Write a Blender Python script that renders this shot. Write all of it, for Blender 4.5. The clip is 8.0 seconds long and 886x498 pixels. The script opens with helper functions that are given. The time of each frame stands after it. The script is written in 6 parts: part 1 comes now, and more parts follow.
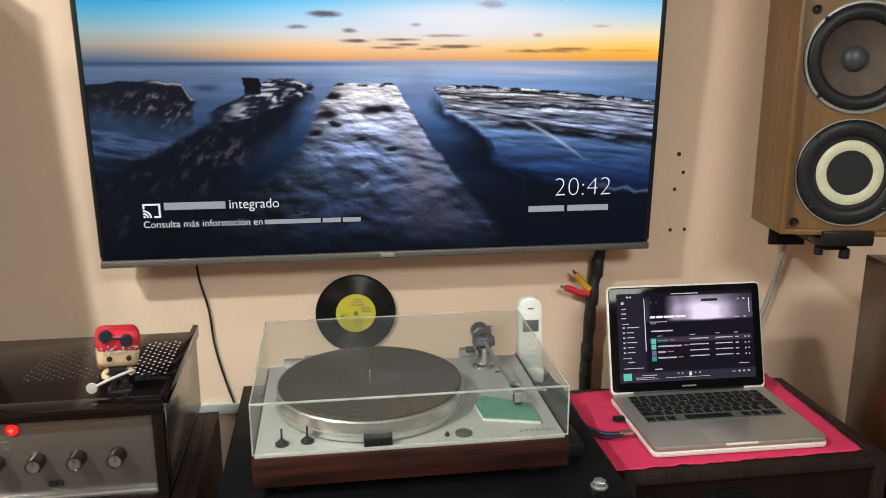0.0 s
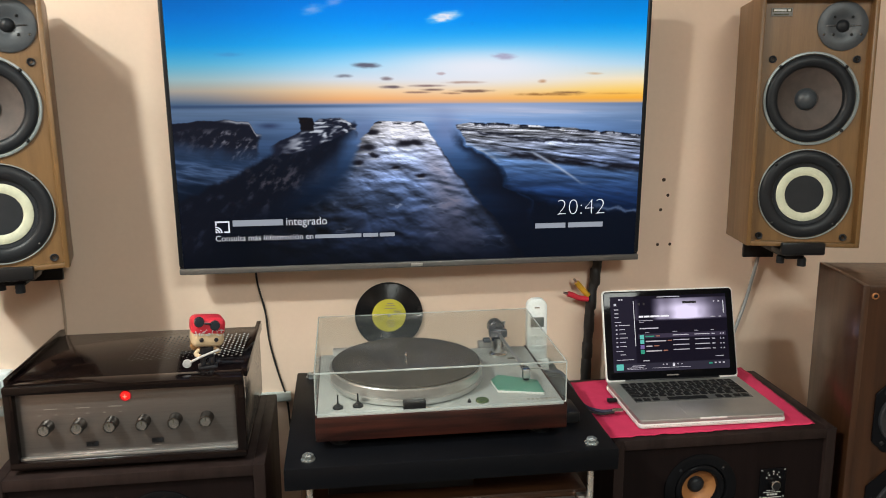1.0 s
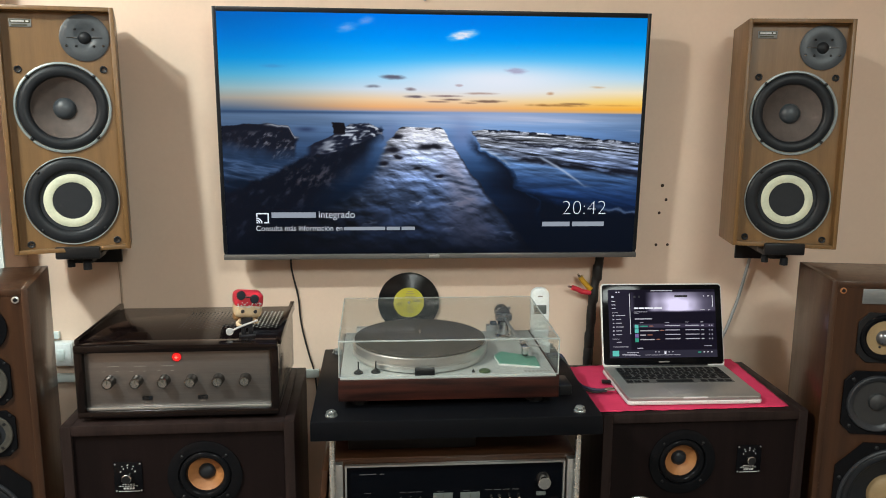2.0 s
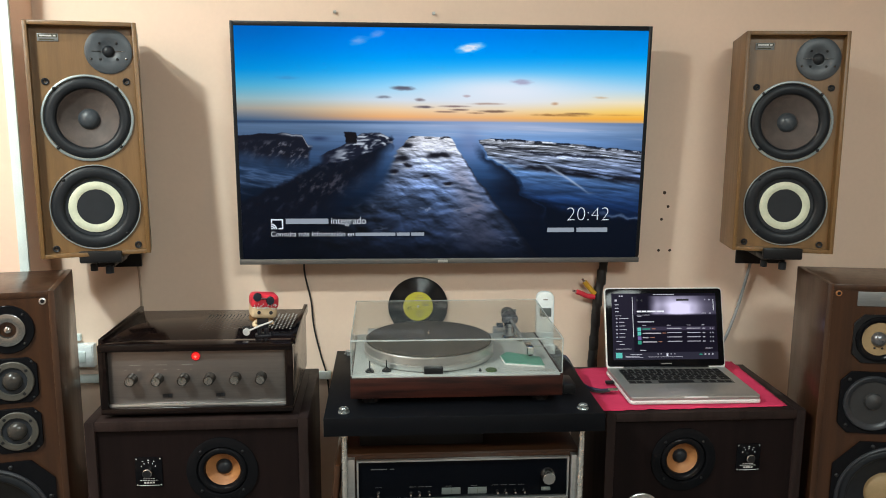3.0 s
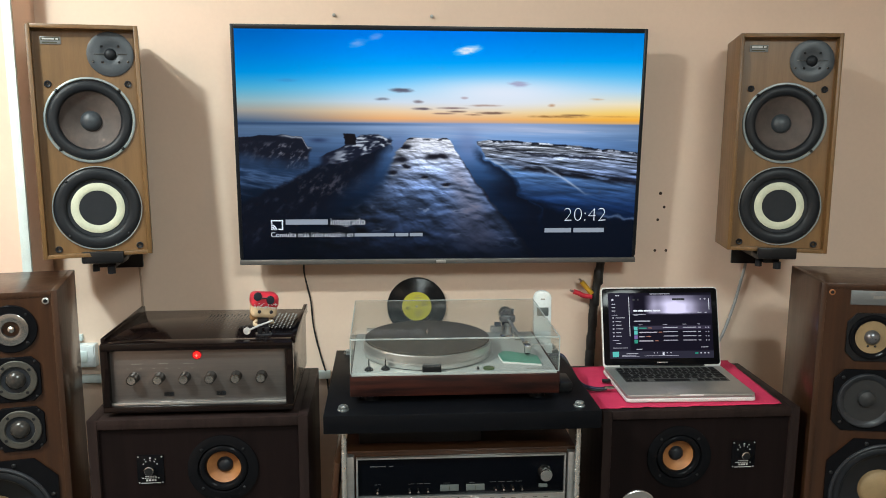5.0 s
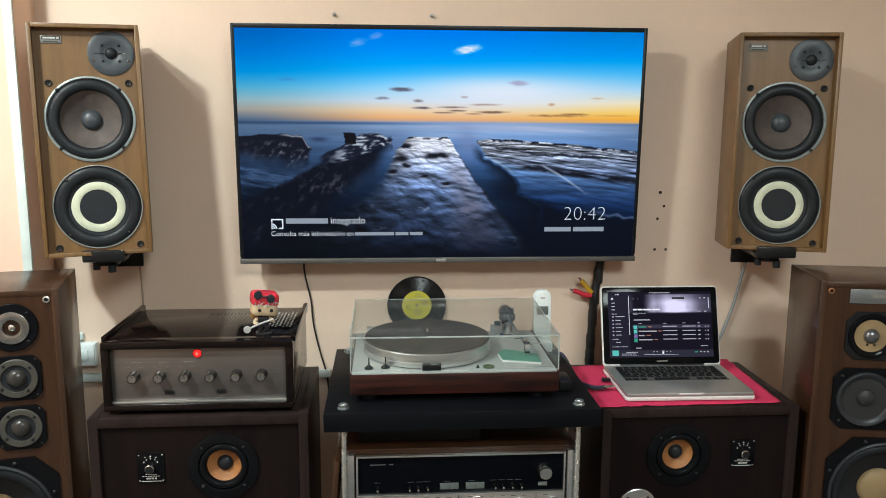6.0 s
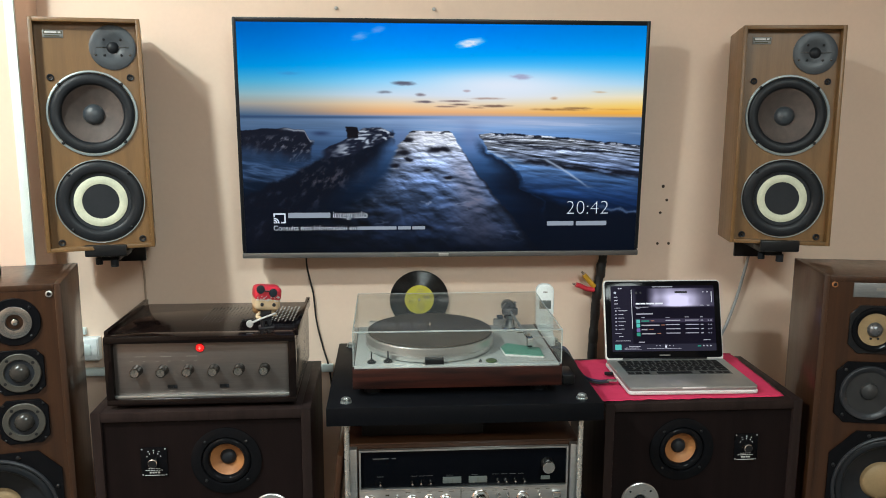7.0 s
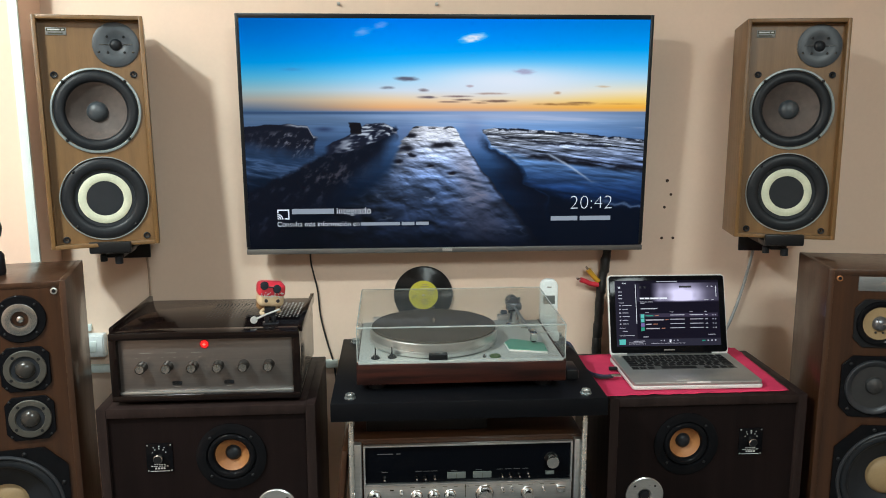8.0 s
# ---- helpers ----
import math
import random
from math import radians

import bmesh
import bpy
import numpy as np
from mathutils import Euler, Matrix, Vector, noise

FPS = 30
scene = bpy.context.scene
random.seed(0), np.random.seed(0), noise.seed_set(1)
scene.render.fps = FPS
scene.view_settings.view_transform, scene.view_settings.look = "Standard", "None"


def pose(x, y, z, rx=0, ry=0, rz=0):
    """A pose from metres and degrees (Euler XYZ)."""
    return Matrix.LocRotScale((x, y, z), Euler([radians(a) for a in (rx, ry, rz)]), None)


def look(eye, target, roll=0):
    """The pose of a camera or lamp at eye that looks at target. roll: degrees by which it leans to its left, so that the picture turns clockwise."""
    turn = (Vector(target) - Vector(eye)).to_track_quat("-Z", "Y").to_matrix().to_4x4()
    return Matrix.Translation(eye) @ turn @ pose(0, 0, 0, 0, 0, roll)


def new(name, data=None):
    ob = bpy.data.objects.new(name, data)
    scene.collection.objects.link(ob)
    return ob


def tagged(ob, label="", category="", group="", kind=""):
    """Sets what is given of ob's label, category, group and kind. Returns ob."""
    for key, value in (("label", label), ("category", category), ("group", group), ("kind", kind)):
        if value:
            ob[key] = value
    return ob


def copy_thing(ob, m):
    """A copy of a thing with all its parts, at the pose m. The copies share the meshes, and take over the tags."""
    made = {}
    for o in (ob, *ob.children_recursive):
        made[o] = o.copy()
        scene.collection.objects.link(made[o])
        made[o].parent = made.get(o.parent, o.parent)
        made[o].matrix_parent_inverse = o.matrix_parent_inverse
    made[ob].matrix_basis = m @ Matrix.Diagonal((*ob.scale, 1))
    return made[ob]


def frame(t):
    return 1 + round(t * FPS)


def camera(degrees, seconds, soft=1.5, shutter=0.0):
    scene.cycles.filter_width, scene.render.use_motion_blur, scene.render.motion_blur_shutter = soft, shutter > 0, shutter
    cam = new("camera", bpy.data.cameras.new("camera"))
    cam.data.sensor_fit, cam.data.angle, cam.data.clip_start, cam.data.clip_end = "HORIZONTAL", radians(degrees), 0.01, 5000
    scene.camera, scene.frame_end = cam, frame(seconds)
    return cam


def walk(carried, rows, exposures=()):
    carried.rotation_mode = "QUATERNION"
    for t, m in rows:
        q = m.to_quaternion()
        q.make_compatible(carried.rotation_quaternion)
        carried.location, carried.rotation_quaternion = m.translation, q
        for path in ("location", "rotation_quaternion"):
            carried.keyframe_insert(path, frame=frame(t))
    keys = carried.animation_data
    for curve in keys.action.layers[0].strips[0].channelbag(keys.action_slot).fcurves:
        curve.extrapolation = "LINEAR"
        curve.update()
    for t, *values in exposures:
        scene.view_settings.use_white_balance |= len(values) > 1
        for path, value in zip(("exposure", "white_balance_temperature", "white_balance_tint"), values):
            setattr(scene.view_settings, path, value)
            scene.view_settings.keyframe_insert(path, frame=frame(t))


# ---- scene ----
cam = camera(57.6, 8.0, soft=0.95, shutter=0.4)
PATH = [
    (0, (-0.021, -0.108, 1.42), (0.252, 1.815, 0.939), -0.1),
    (0.5, (-0.046, -0.255, 1.427), (0.213, 1.68, 0.99), -0.4),
    (1, (-0.083, -0.419, 1.442), (0.16, 1.525, 1.041), -0.4),
    (1.5, (-0.068, -0.534, 1.437), (0.136, 1.42, 1.063), 0.4),
    (2, (-0.061, -0.649, 1.432), (0.1, 1.31, 1.065), 0.5),
    (3.5, (-0.066, -0.728, 1.427), (0.071, 1.24, 1.095), 0.4),
    (4, (-0.066, -0.736, 1.426), (0.07, 1.231, 1.093), 0.5),
    (4.5, (-0.064, -0.742, 1.426), (0.077, 1.225, 1.093), 0.3),
    (6, (-0.063, -0.75, 1.423), (0.077, 1.217, 1.09), 0.3),
    (6.5, (-0.062, -0.748, 1.422), (0.074, 1.218, 1.084), 0.1),
    (7, (-0.063, -0.748, 1.42), (0.071, 1.218, 1.075), 0.2),
    (7.5, (-0.063, -0.746, 1.42), (0.065, 1.219, 1.068), 0.2),
    (8, (-0.059, -0.748, 1.421), (0.062, 1.217, 1.064), -0.1),
]
EXPOSURES = [(0.0, 0.02, 6780, 11), (0.8, -0.02, 6600, 10), (1.6, -0.07, 6400, 8), (4.0, -0.08, 6150, 6), (8.0, -0.10, 6050, 5)]
walk(cam, [(t, look(eye, target, roll)) for t, eye, target, roll in PATH], EXPOSURES)

# ---- light ----
world = bpy.data.worlds.new("world")
world.use_nodes = True
world.node_tree.nodes["Background"].inputs[0].default_value = (0.9, 0.8, 0.7, 1)
world.node_tree.nodes["Background"].inputs[1].default_value = 0.02
scene.world = world


def lamp(name, x, y, z, watts, size, colour):
    data = bpy.data.lights.new(name, "AREA")
    data.shape, data.size, data.energy, data.color = "DISK", size, watts, colour
    ob = new(name, data)
    ob.matrix_world = pose(x, y, z)
    return ob


WARM = (0.93, 1.0, 0.95)
lamp("ceiling_lamp_light", -1.38, -0.08, 2.575, 70, 0.16, WARM)
lamp("ceiling_lamp_light", -1.30, 0.55, 2.575, 10, 0.16, WARM)
# added soft fill with no known source; lifts the right side and the shadows
lamp("ceiling_panel_light", 0.70, -1.50, 2.575, 86, 1.0, WARM)


# ---- materials ----
def material(name, colour, rough=0.5, metal=0.0, second=None, scale=40.0, stretch=(1, 1, 1), bump=0.0,
             fine=400.0, rough_var=0.08, spread=(0.35, 0.65), coat=0.0, ior=1.45, vary=0.0, grainy=0.25):
    """A principled material with colour variation at two scales, uneven gloss and fine relief."""
    m = bpy.data.materials.new(name)
    m.use_nodes = True
    nt = m.node_tree
    bsdf = nt.nodes["Principled BSDF"]
    add = nt.nodes.new
    tie = nt.links.new
    coords = add("ShaderNodeTexCoord")
    mapping = add("ShaderNodeMapping")
    mapping.inputs["Scale"].default_value = stretch
    tie(coords.outputs["Object"], mapping.inputs["Vector"])
    big = add("ShaderNodeTexNoise")
    big.inputs["Scale"].default_value = scale
    big.inputs["Detail"].default_value = 6
    big.inputs["Roughness"].default_value = 0.6
    tie(mapping.outputs[0], big.inputs["Vector"])
    small = add("ShaderNodeTexNoise")
    small.inputs["Scale"].default_value = fine
    small.inputs["Detail"].default_value = 3
    tie(mapping.outputs[0], small.inputs["Vector"])
    if second is None:
        second = tuple(c * 0.86 for c in colour)
    span = add("ShaderNodeMapRange")
    span.inputs["From Min"].default_value, span.inputs["From Max"].default_value = spread
    tie(big.outputs["Fac"], span.inputs["Value"])
    mix = add("ShaderNodeMix")
    mix.data_type = "RGBA"
    mix.inputs[6].default_value, mix.inputs[7].default_value = (*colour, 1), (*second, 1)
    tie(span.outputs[0], mix.inputs[0])
    grain = add("ShaderNodeMix")
    grain.data_type, grain.blend_type = "RGBA", "MULTIPLY"
    grain.inputs[0].default_value = grainy
    tie(mix.outputs[2], grain.inputs[6])
    tie(small.outputs["Fac"], grain.inputs[7])
    last = grain.outputs[2]
    gain = add("ShaderNodeMix")
    gain.data_type, gain.blend_type = "RGBA", "MULTIPLY"
    gain.inputs[0].default_value = 1.0
    gain.inputs[7].default_value = (1 + 0.56 * grainy, 1 + 0.56 * grainy, 1 + 0.56 * grainy, 1)
    tie(last, gain.inputs[6])
    last = gain.outputs[2]
    if vary:
        info = add("ShaderNodeObjectInfo")
        hsv = add("ShaderNodeHueSaturation")
        rng = add("ShaderNodeMapRange")
        rng.inputs["To Min"].default_value, rng.inputs["To Max"].default_value = 1 - vary, 1 + vary
        tie(info.outputs["Random"], rng.inputs["Value"])
        tie(rng.outputs[0], hsv.inputs["Value"])
        tie(last, hsv.inputs["Color"])
        last = hsv.outputs[0]
    tie(last, bsdf.inputs["Base Color"])
    rr = add("ShaderNodeMapRange")
    rr.inputs["To Min"].default_value = max(0.02, rough - rough_var)
    rr.inputs["To Max"].default_value = min(1.0, rough + rough_var)
    tie(big.outputs["Fac"], rr.inputs["Value"])
    tie(rr.outputs[0], bsdf.inputs["Roughness"])
    bsdf.inputs["Metallic"].default_value = metal
    bsdf.inputs["IOR"].default_value = ior
    bsdf.inputs["Coat Weight"].default_value = coat
    bsdf.inputs["Coat Roughness"].default_value = 0.12
    if bump:
        node = add("ShaderNodeBump")
        node.inputs["Strength"].default_value = bump
        node.inputs["Distance"].default_value = 0.002
        tie(small.outputs["Fac"], node.inputs["Height"])
        tie(node.outputs[0], bsdf.inputs["Normal"])
    return m


def glow(name, colour, strength):
    """Something that gives off light: an indicator, a lit display."""
    m = bpy.data.materials.new(name)
    m.use_nodes = True
    bsdf = m.node_tree.nodes["Principled BSDF"]
    bsdf.inputs["Base Color"].default_value = (0.002, 0.002, 0.002, 1)
    bsdf.inputs["Roughness"].default_value = 0.3
    bsdf.inputs["Emission Color"].default_value = (*colour, 1)
    bsdf.inputs["Emission Strength"].default_value = strength
    return m


def display(name, strength, gloss):
    """A lit screen whose picture is stored in the colour attribute of its mesh."""
    m = glow(name, (0, 0, 0), strength)
    nt = m.node_tree
    bsdf = nt.nodes["Principled BSDF"]
    bsdf.inputs["Roughness"].default_value = gloss
    bsdf.inputs["IOR"].default_value = 1.14
    att = nt.nodes.new("ShaderNodeAttribute")
    att.attribute_name = "picture"
    nt.links.new(att.outputs["Color"], bsdf.inputs["Emission Color"])
    return m


def acrylic(name, tint, haze, haze_colour):
    """Clear thin plastic: see-through, with gloss by Fresnel and a little haze."""
    m = bpy.data.materials.new(name)
    m.use_nodes = True
    nt = m.node_tree
    nt.nodes.remove(nt.nodes["Principled BSDF"])
    add, tie = nt.nodes.new, nt.links.new
    clear = add("ShaderNodeBsdfTransparent")
    clear.inputs[0].default_value = (*tint, 1)
    fog = add("ShaderNodeBsdfDiffuse")
    fog.inputs[0].default_value = (*haze_colour, 1)
    gloss = add("ShaderNodeBsdfGlossy")
    gloss.inputs["Roughness"].default_value = 0.06
    coords, dust = add("ShaderNodeTexCoord"), add("ShaderNodeTexNoise")
    dust.inputs["Scale"].default_value, dust.inputs["Detail"].default_value = 14, 8
    tie(coords.outputs["Object"], dust.inputs["Vector"])
    amount = add("ShaderNodeMapRange")
    amount.inputs["From Min"].default_value, amount.inputs["From Max"].default_value = 0.3, 0.75
    amount.inputs["To Min"].default_value, amount.inputs["To Max"].default_value = haze * 0.6, haze * 1.5
    tie(dust.outputs["Fac"], amount.inputs["Value"])
    first, second = add("ShaderNodeMixShader"), add("ShaderNodeMixShader")
    tie(amount.outputs[0], first.inputs[0])
    tie(clear.outputs[0], first.inputs[1])
    tie(fog.outputs[0], first.inputs[2])
    weight, power, scaled = add("ShaderNodeLayerWeight"), add("ShaderNodeMath"), add("ShaderNodeMath")
    power.operation, power.inputs[1].default_value = "POWER", 5.0
    scaled.operation, scaled.inputs[1].default_value, scaled.inputs[2].default_value = "MULTIPLY_ADD", 0.5, 0.02
    tie(weight.outputs["Facing"], power.inputs[0])
    tie(power.outputs[0], scaled.inputs[0])
    tie(scaled.outputs[0], second.inputs[0])
    tie(first.outputs[0], second.inputs[1])
    tie(gloss.outputs[0], second.inputs[2])
    tie(second.outputs[0], nt.nodes["Material Output"].inputs["Surface"])
    return m


M_WALL = material("painted_plaster", (0.74, 0.575, 0.455), 0.62, second=(0.70, 0.54, 0.425), scale=2.2, fine=90, bump=0.03, rough_var=0.06, grainy=0.06)
M_WALL_SIDE = material("painted_plaster_pink", (0.80, 0.575, 0.445), 0.6, second=(0.76, 0.54, 0.42), scale=2.2, fine=90, bump=0.03, grainy=0.06)
M_CEIL = material("ceiling_paint", (0.78, 0.74, 0.68), 0.8, scale=3, fine=120, bump=0.1)
M_FLOOR = material("floor_grey", (0.095, 0.090, 0.085), 0.45, second=(0.07, 0.066, 0.062), scale=3, fine=60)
M_BOARD = material("teak_veneer", (0.168, 0.090, 0.033), 0.40, second=(0.126, 0.066, 0.023), scale=9, stretch=(5, 5, 0.35), fine=90, bump=0.05)
M_WALNUT = material("walnut_veneer", (0.046, 0.0182, 0.0074), 0.36, second=(0.027, 0.0104, 0.0044), scale=7, stretch=(7, 7, 0.3), fine=80, bump=0.04, ior=1.4, coat=0.5)
M_WALNUT_TOP = material("walnut_veneer_top", (0.046, 0.0182, 0.0074), 0.36, second=(0.027, 0.0104, 0.0044), scale=7, stretch=(0.4, 7, 7), fine=80, bump=0.04, ior=1.4, coat=0.5)
M_DARKBOX = material("dark_veneer", (0.024, 0.0155, 0.0140), 0.40, second=(0.0150, 0.0096, 0.0088), scale=6, stretch=(6, 6, 0.4), fine=90, bump=0.06, ior=1.2)
M_DARKFACE = material("dark_baffle", (0.0092, 0.0054, 0.0053), 0.48, second=(0.0064, 0.0038, 0.0038), scale=7, stretch=(6, 6, 0.3), fine=90, bump=0.06, ior=1.2)
M_ROSE = material("rosewood", (0.040, 0.0105, 0.0070), 0.40, second=(0.010, 0.0038, 0.0034), scale=7, stretch=(0.6, 5, 9), fine=60, bump=0.04, spread=(0.38, 0.6), ior=1.33)
M_BLACK = material("black_laminate", (0.0034, 0.0038, 0.0052), 0.45, scale=12, fine=300, bump=0.04, ior=1.2)
M_LACQUER = material("dark_lacquered_wood", (0.0075, 0.0042, 0.0038), 0.10, second=(0.0042, 0.0024, 0.0022), scale=6, stretch=(0.4, 6, 6), fine=90, rough_var=0.05, ior=1.3)
M_PANEL = material("brushed_bronze_aluminium", (0.170, 0.152, 0.142), 0.38, 0.75, second=(0.150, 0.134, 0.125), scale=18, stretch=(0.3, 4, 14), fine=160, bump=0.02)
M_AMPSIDE = material("polished_dark_metal", (0.34, 0.33, 0.31), 0.24, 0.9, scale=10)
M_STEEL = material("brushed_steel", (0.56, 0.57, 0.57), 0.33, 0.9, scale=20, stretch=(0.3, 4, 10), fine=200)
M_CHROME = material("chrome", (0.72, 0.71, 0.70), 0.14, 1.0, scale=30, rough_var=0.05)
M_KNOB = material("dark_chrome", (0.17, 0.165, 0.16), 0.2, 1.0, scale=30, rough_var=0.05)
M_SATIN = material("satin_aluminium", (0.62, 0.62, 0.61), 0.30, 0.85, scale=20, stretch=(1, 1, 8), fine=250)
M_DECK = material("pale_grey_deck", (0.36, 0.378, 0.36), 0.42, 0.15, scale=8, fine=200)
M_RUBBER = material("black_rubber", (0.0135, 0.0150, 0.0180), 0.42, scale=30, fine=200, bump=0.05, ior=1.3)
M_MAT = material("rubber_mat", (0.040, 0.033, 0.025), 0.60, second=(0.060, 0.050, 0.038), scale=9, fine=200, bump=0.06)
M_PLASTIC = material("black_plastic", (0.012, 0.012, 0.013), 0.34, scale=30, fine=300, ior=1.3)
M_GREYPL = material("dark_grey_plastic", (0.043, 0.050, 0.058), 0.4, scale=40, fine=300)
M_CONE = material("pulp_cone", (0.085, 0.066, 0.058), 0.7, second=(0.060, 0.047, 0.042), scale=25, fine=400, bump=0.15)
M_CONEBLACK = material("black_cone", (0.017, 0.019, 0.023), 0.55, scale=25, fine=400, bump=0.1, ior=1.3)
M_CONEORANGE = material("doped_paper_cone", (0.34, 0.145, 0.045), 0.6, second=(0.25, 0.10, 0.032), scale=25, fine=400, bump=0.1)
M_FLANGE = material("gloss_black_flange", (0.006, 0.006, 0.007), 0.12, scale=30, fine=300, bump=0.02, ior=1.17)
M_CONETAN = material("tan_paper_cone", (0.27, 0.185, 0.092), 0.6, scale=25, fine=400, bump=0.1)
M_CREAM = material("cream_ring", (0.56, 0.575, 0.435), 0.5, scale=30, fine=300)
M_RING = material("cast_ring_grey", (0.27, 0.31, 0.315), 0.42, 0.35, scale=20, fine=250)
M_MESHGREY = material("grey_grille_ring", (0.072, 0.067, 0.057), 0.5, 0.3, scale=60, fine=600, bump=0.3)
M_VINYL = material("black_vinyl", (0.010, 0.010, 0.011), 0.25, scale=20)
M_LABEL = material("yellow_paper_label", (0.55, 0.50, 0.055), 0.6, second=(0.48, 0.43, 0.045), scale=20, fine=300)
M_INK = material("dark_ink", (0.05, 0.045, 0.02), 0.7)
M_INKBLACK = material("black_ink", (0.01, 0.01, 0.008), 0.7)
M_GREEN = material("green_card", (0.085, 0.235, 0.175), 0.40, second=(0.068, 0.195, 0.145), scale=15)
M_WHITE = material("white_plastic", (0.76, 0.81, 0.81), 0.35, scale=15, fine=200)
M_SHELL = material("white_speckled_shell", (0.72, 0.71, 0.69), 0.4, second=(0.66, 0.65, 0.63), scale=60, fine=300)
M_ALU = material("anodised_aluminium", (0.46, 0.455, 0.44), 0.38, 0.7, scale=10, fine=500, bump=0.02)
M_KEY = material("black_key", (0.009, 0.009, 0.010), 0.5, scale=60, fine=400, ior=1.25)
M_WELL = material("keyboard_well", (0.13, 0.13, 0.125), 0.45, 0.3, scale=30)
M_GLASSBLACK = material("black_glass", (0.004, 0.004, 0.005), 0.09, scale=5, rough_var=0.03, ior=1.2)
M_CLOTH = material("crimson_cloth", (0.62, 0.030, 0.105), 0.85, second=(0.52, 0.022, 0.082), scale=14, fine=700, bump=0.4)
M_DUCT = material("white_duct", (0.72, 0.81, 0.79), 0.45, scale=10)
M_CABLEBLACK = material("black_cable", (0.013, 0.012, 0.012), 0.5, scale=40, fine=200, bump=0.2)
M_CABLEGREY = material("grey_cable", (0.30, 0.31, 0.31), 0.5, scale=40)
M_CABLEBEIGE = material("beige_cable", (0.42, 0.31, 0.23), 0.6, scale=40)
M_CABLEBLUE = material("dark_blue_cable", (0.018, 0.018, 0.045), 0.45, scale=40)
M_RED = material("red_paint", (0.50, 0.022, 0.040), 0.4, scale=40)
M_YELLOW = material("yellow_plug", (0.50, 0.27, 0.02), 0.4, scale=40)
M_SKIN = material("pale_vinyl", (0.56, 0.42, 0.26), 0.5, scale=40)
M_LENS = material("dark_lens", (0.020, 0.026, 0.034), 0.15, scale=40)
M_HAIR = material("tan_vinyl", (0.24, 0.125, 0.05), 0.5, scale=40)
M_DARKVINYL = material("dark_vinyl", (0.014, 0.014, 0.018), 0.35, scale=40)
M_SILVERVINYL = material("silver_paint", (0.6, 0.6, 0.6), 0.3, 0.4, scale=40)
M_PRINT = material("white_print", (0.62, 0.62, 0.60), 0.5)
M_GREYPRINT = material("grey_print", (0.22, 0.20, 0.18), 0.5)
M_DIMPRINT = material("dim_print", (0.075, 0.075, 0.08), 0.5)
M_DIALBLACK = material("dial_glass", (0.002, 0.0025, 0.004), 0.08, scale=6, rough_var=0.02, ior=1.15)
M_METER = material("pale_meter_face", (0.11, 0.125, 0.12), 0.3, scale=20)
M_VENTLIT = material("lit_vent_hole", (0.50, 0.49, 0.46), 0.5, 0.2, scale=30)
M_ZINC = material("zinc_plate", (0.50, 0.54, 0.54), 0.28, 0.85, second=(0.40, 0.43, 0.43), scale=60)
M_SPUN = material("spun_aluminium", (0.50, 0.50, 0.49), 0.24, 0.95, second=(0.36, 0.36, 0.35), scale=30, rough_var=0.06)
M_PLATE = material("dull_silver_plate", (0.20, 0.205, 0.205), 0.42, 0.5, scale=20, stretch=(0.3, 4, 4), fine=200)
M_RIMGREY = material("dark_grey_rim", (0.027, 0.028, 0.032), 0.35, scale=30, fine=250, bump=0.04, ior=1.35)
M_DOMEGREY = material("smoked_dome", (0.034, 0.031, 0.028), 0.22, scale=40, fine=300, bump=0.03)
M_DOMESHINE = material("grey_metal_dome", (0.17, 0.17, 0.18), 0.28, 0.7, scale=40)
M_CONEDARK = material("dark_grey_cone", (0.026, 0.026, 0.027), 0.5, second=(0.019, 0.019, 0.020), scale=25, fine=400, bump=0.08)
M_VENT = material("dim_vent_hole", (0.085, 0.08, 0.075), 0.35, 0.5, scale=30)
M_HOLE = material("bare_hole", (0.05, 0.03, 0.02), 0.9)
M_LED = glow("red_indicator", (1.0, 0.012, 0.010), 1.6)
M_LEDCORE = glow("red_indicator_core", (1.0, 0.06, 0.04), 6.0)
M_BEZEL = material("tv_bezel", (0.010, 0.011, 0.014), 0.35, scale=30, ior=1.3)
M_TVTRIM = material("tv_trim", (0.17, 0.165, 0.16), 0.38, 0.6, scale=20, stretch=(0.3, 4, 4))
M_TEXT = glow("screen_text", (0.80, 0.84, 0.92), 1.0)
M_TEXTBAR = glow("screen_bars", (0.40, 0.44, 0.52), 0.75)
M_ACRYL = acrylic("clear_acrylic", (0.968, 0.974, 0.966), 0.012, (0.75, 0.8, 0.78))
M_ACRYLGLEAM = acrylic("acrylic_gleam", (0.72, 0.75, 0.74), 0.36, (0.62, 0.66, 0.64))
M_TV = display("tv_picture", 1.0, 0.3)
M_LAP = display("laptop_picture", 1.3, 0.2)
M_BULB = glow("lamp_diffuser", (1.0, 0.92, 0.80), 3.0)


# ---- helpers for shapes ----
def thing(name, m, label, category, group="", kind=""):
    ob = new(name)
    ob.empty_display_size = 0.05
    ob.matrix_world = m
    return tagged(ob, label, category, group, kind)


def mesh_of(name, bm, mat, smooth=True):
    me = bpy.data.meshes.new(name)
    bmesh.ops.recalc_face_normals(bm, faces=bm.faces)
    bm.to_mesh(me)
    bm.free()
    for m in (mat if isinstance(mat, (list, tuple)) else [mat]):
        me.materials.append(m)
    if smooth:
        me.polygons.foreach_set("use_smooth", [True] * len(me.polygons))
        me.set_sharp_from_angle(angle=radians(38))
    return me


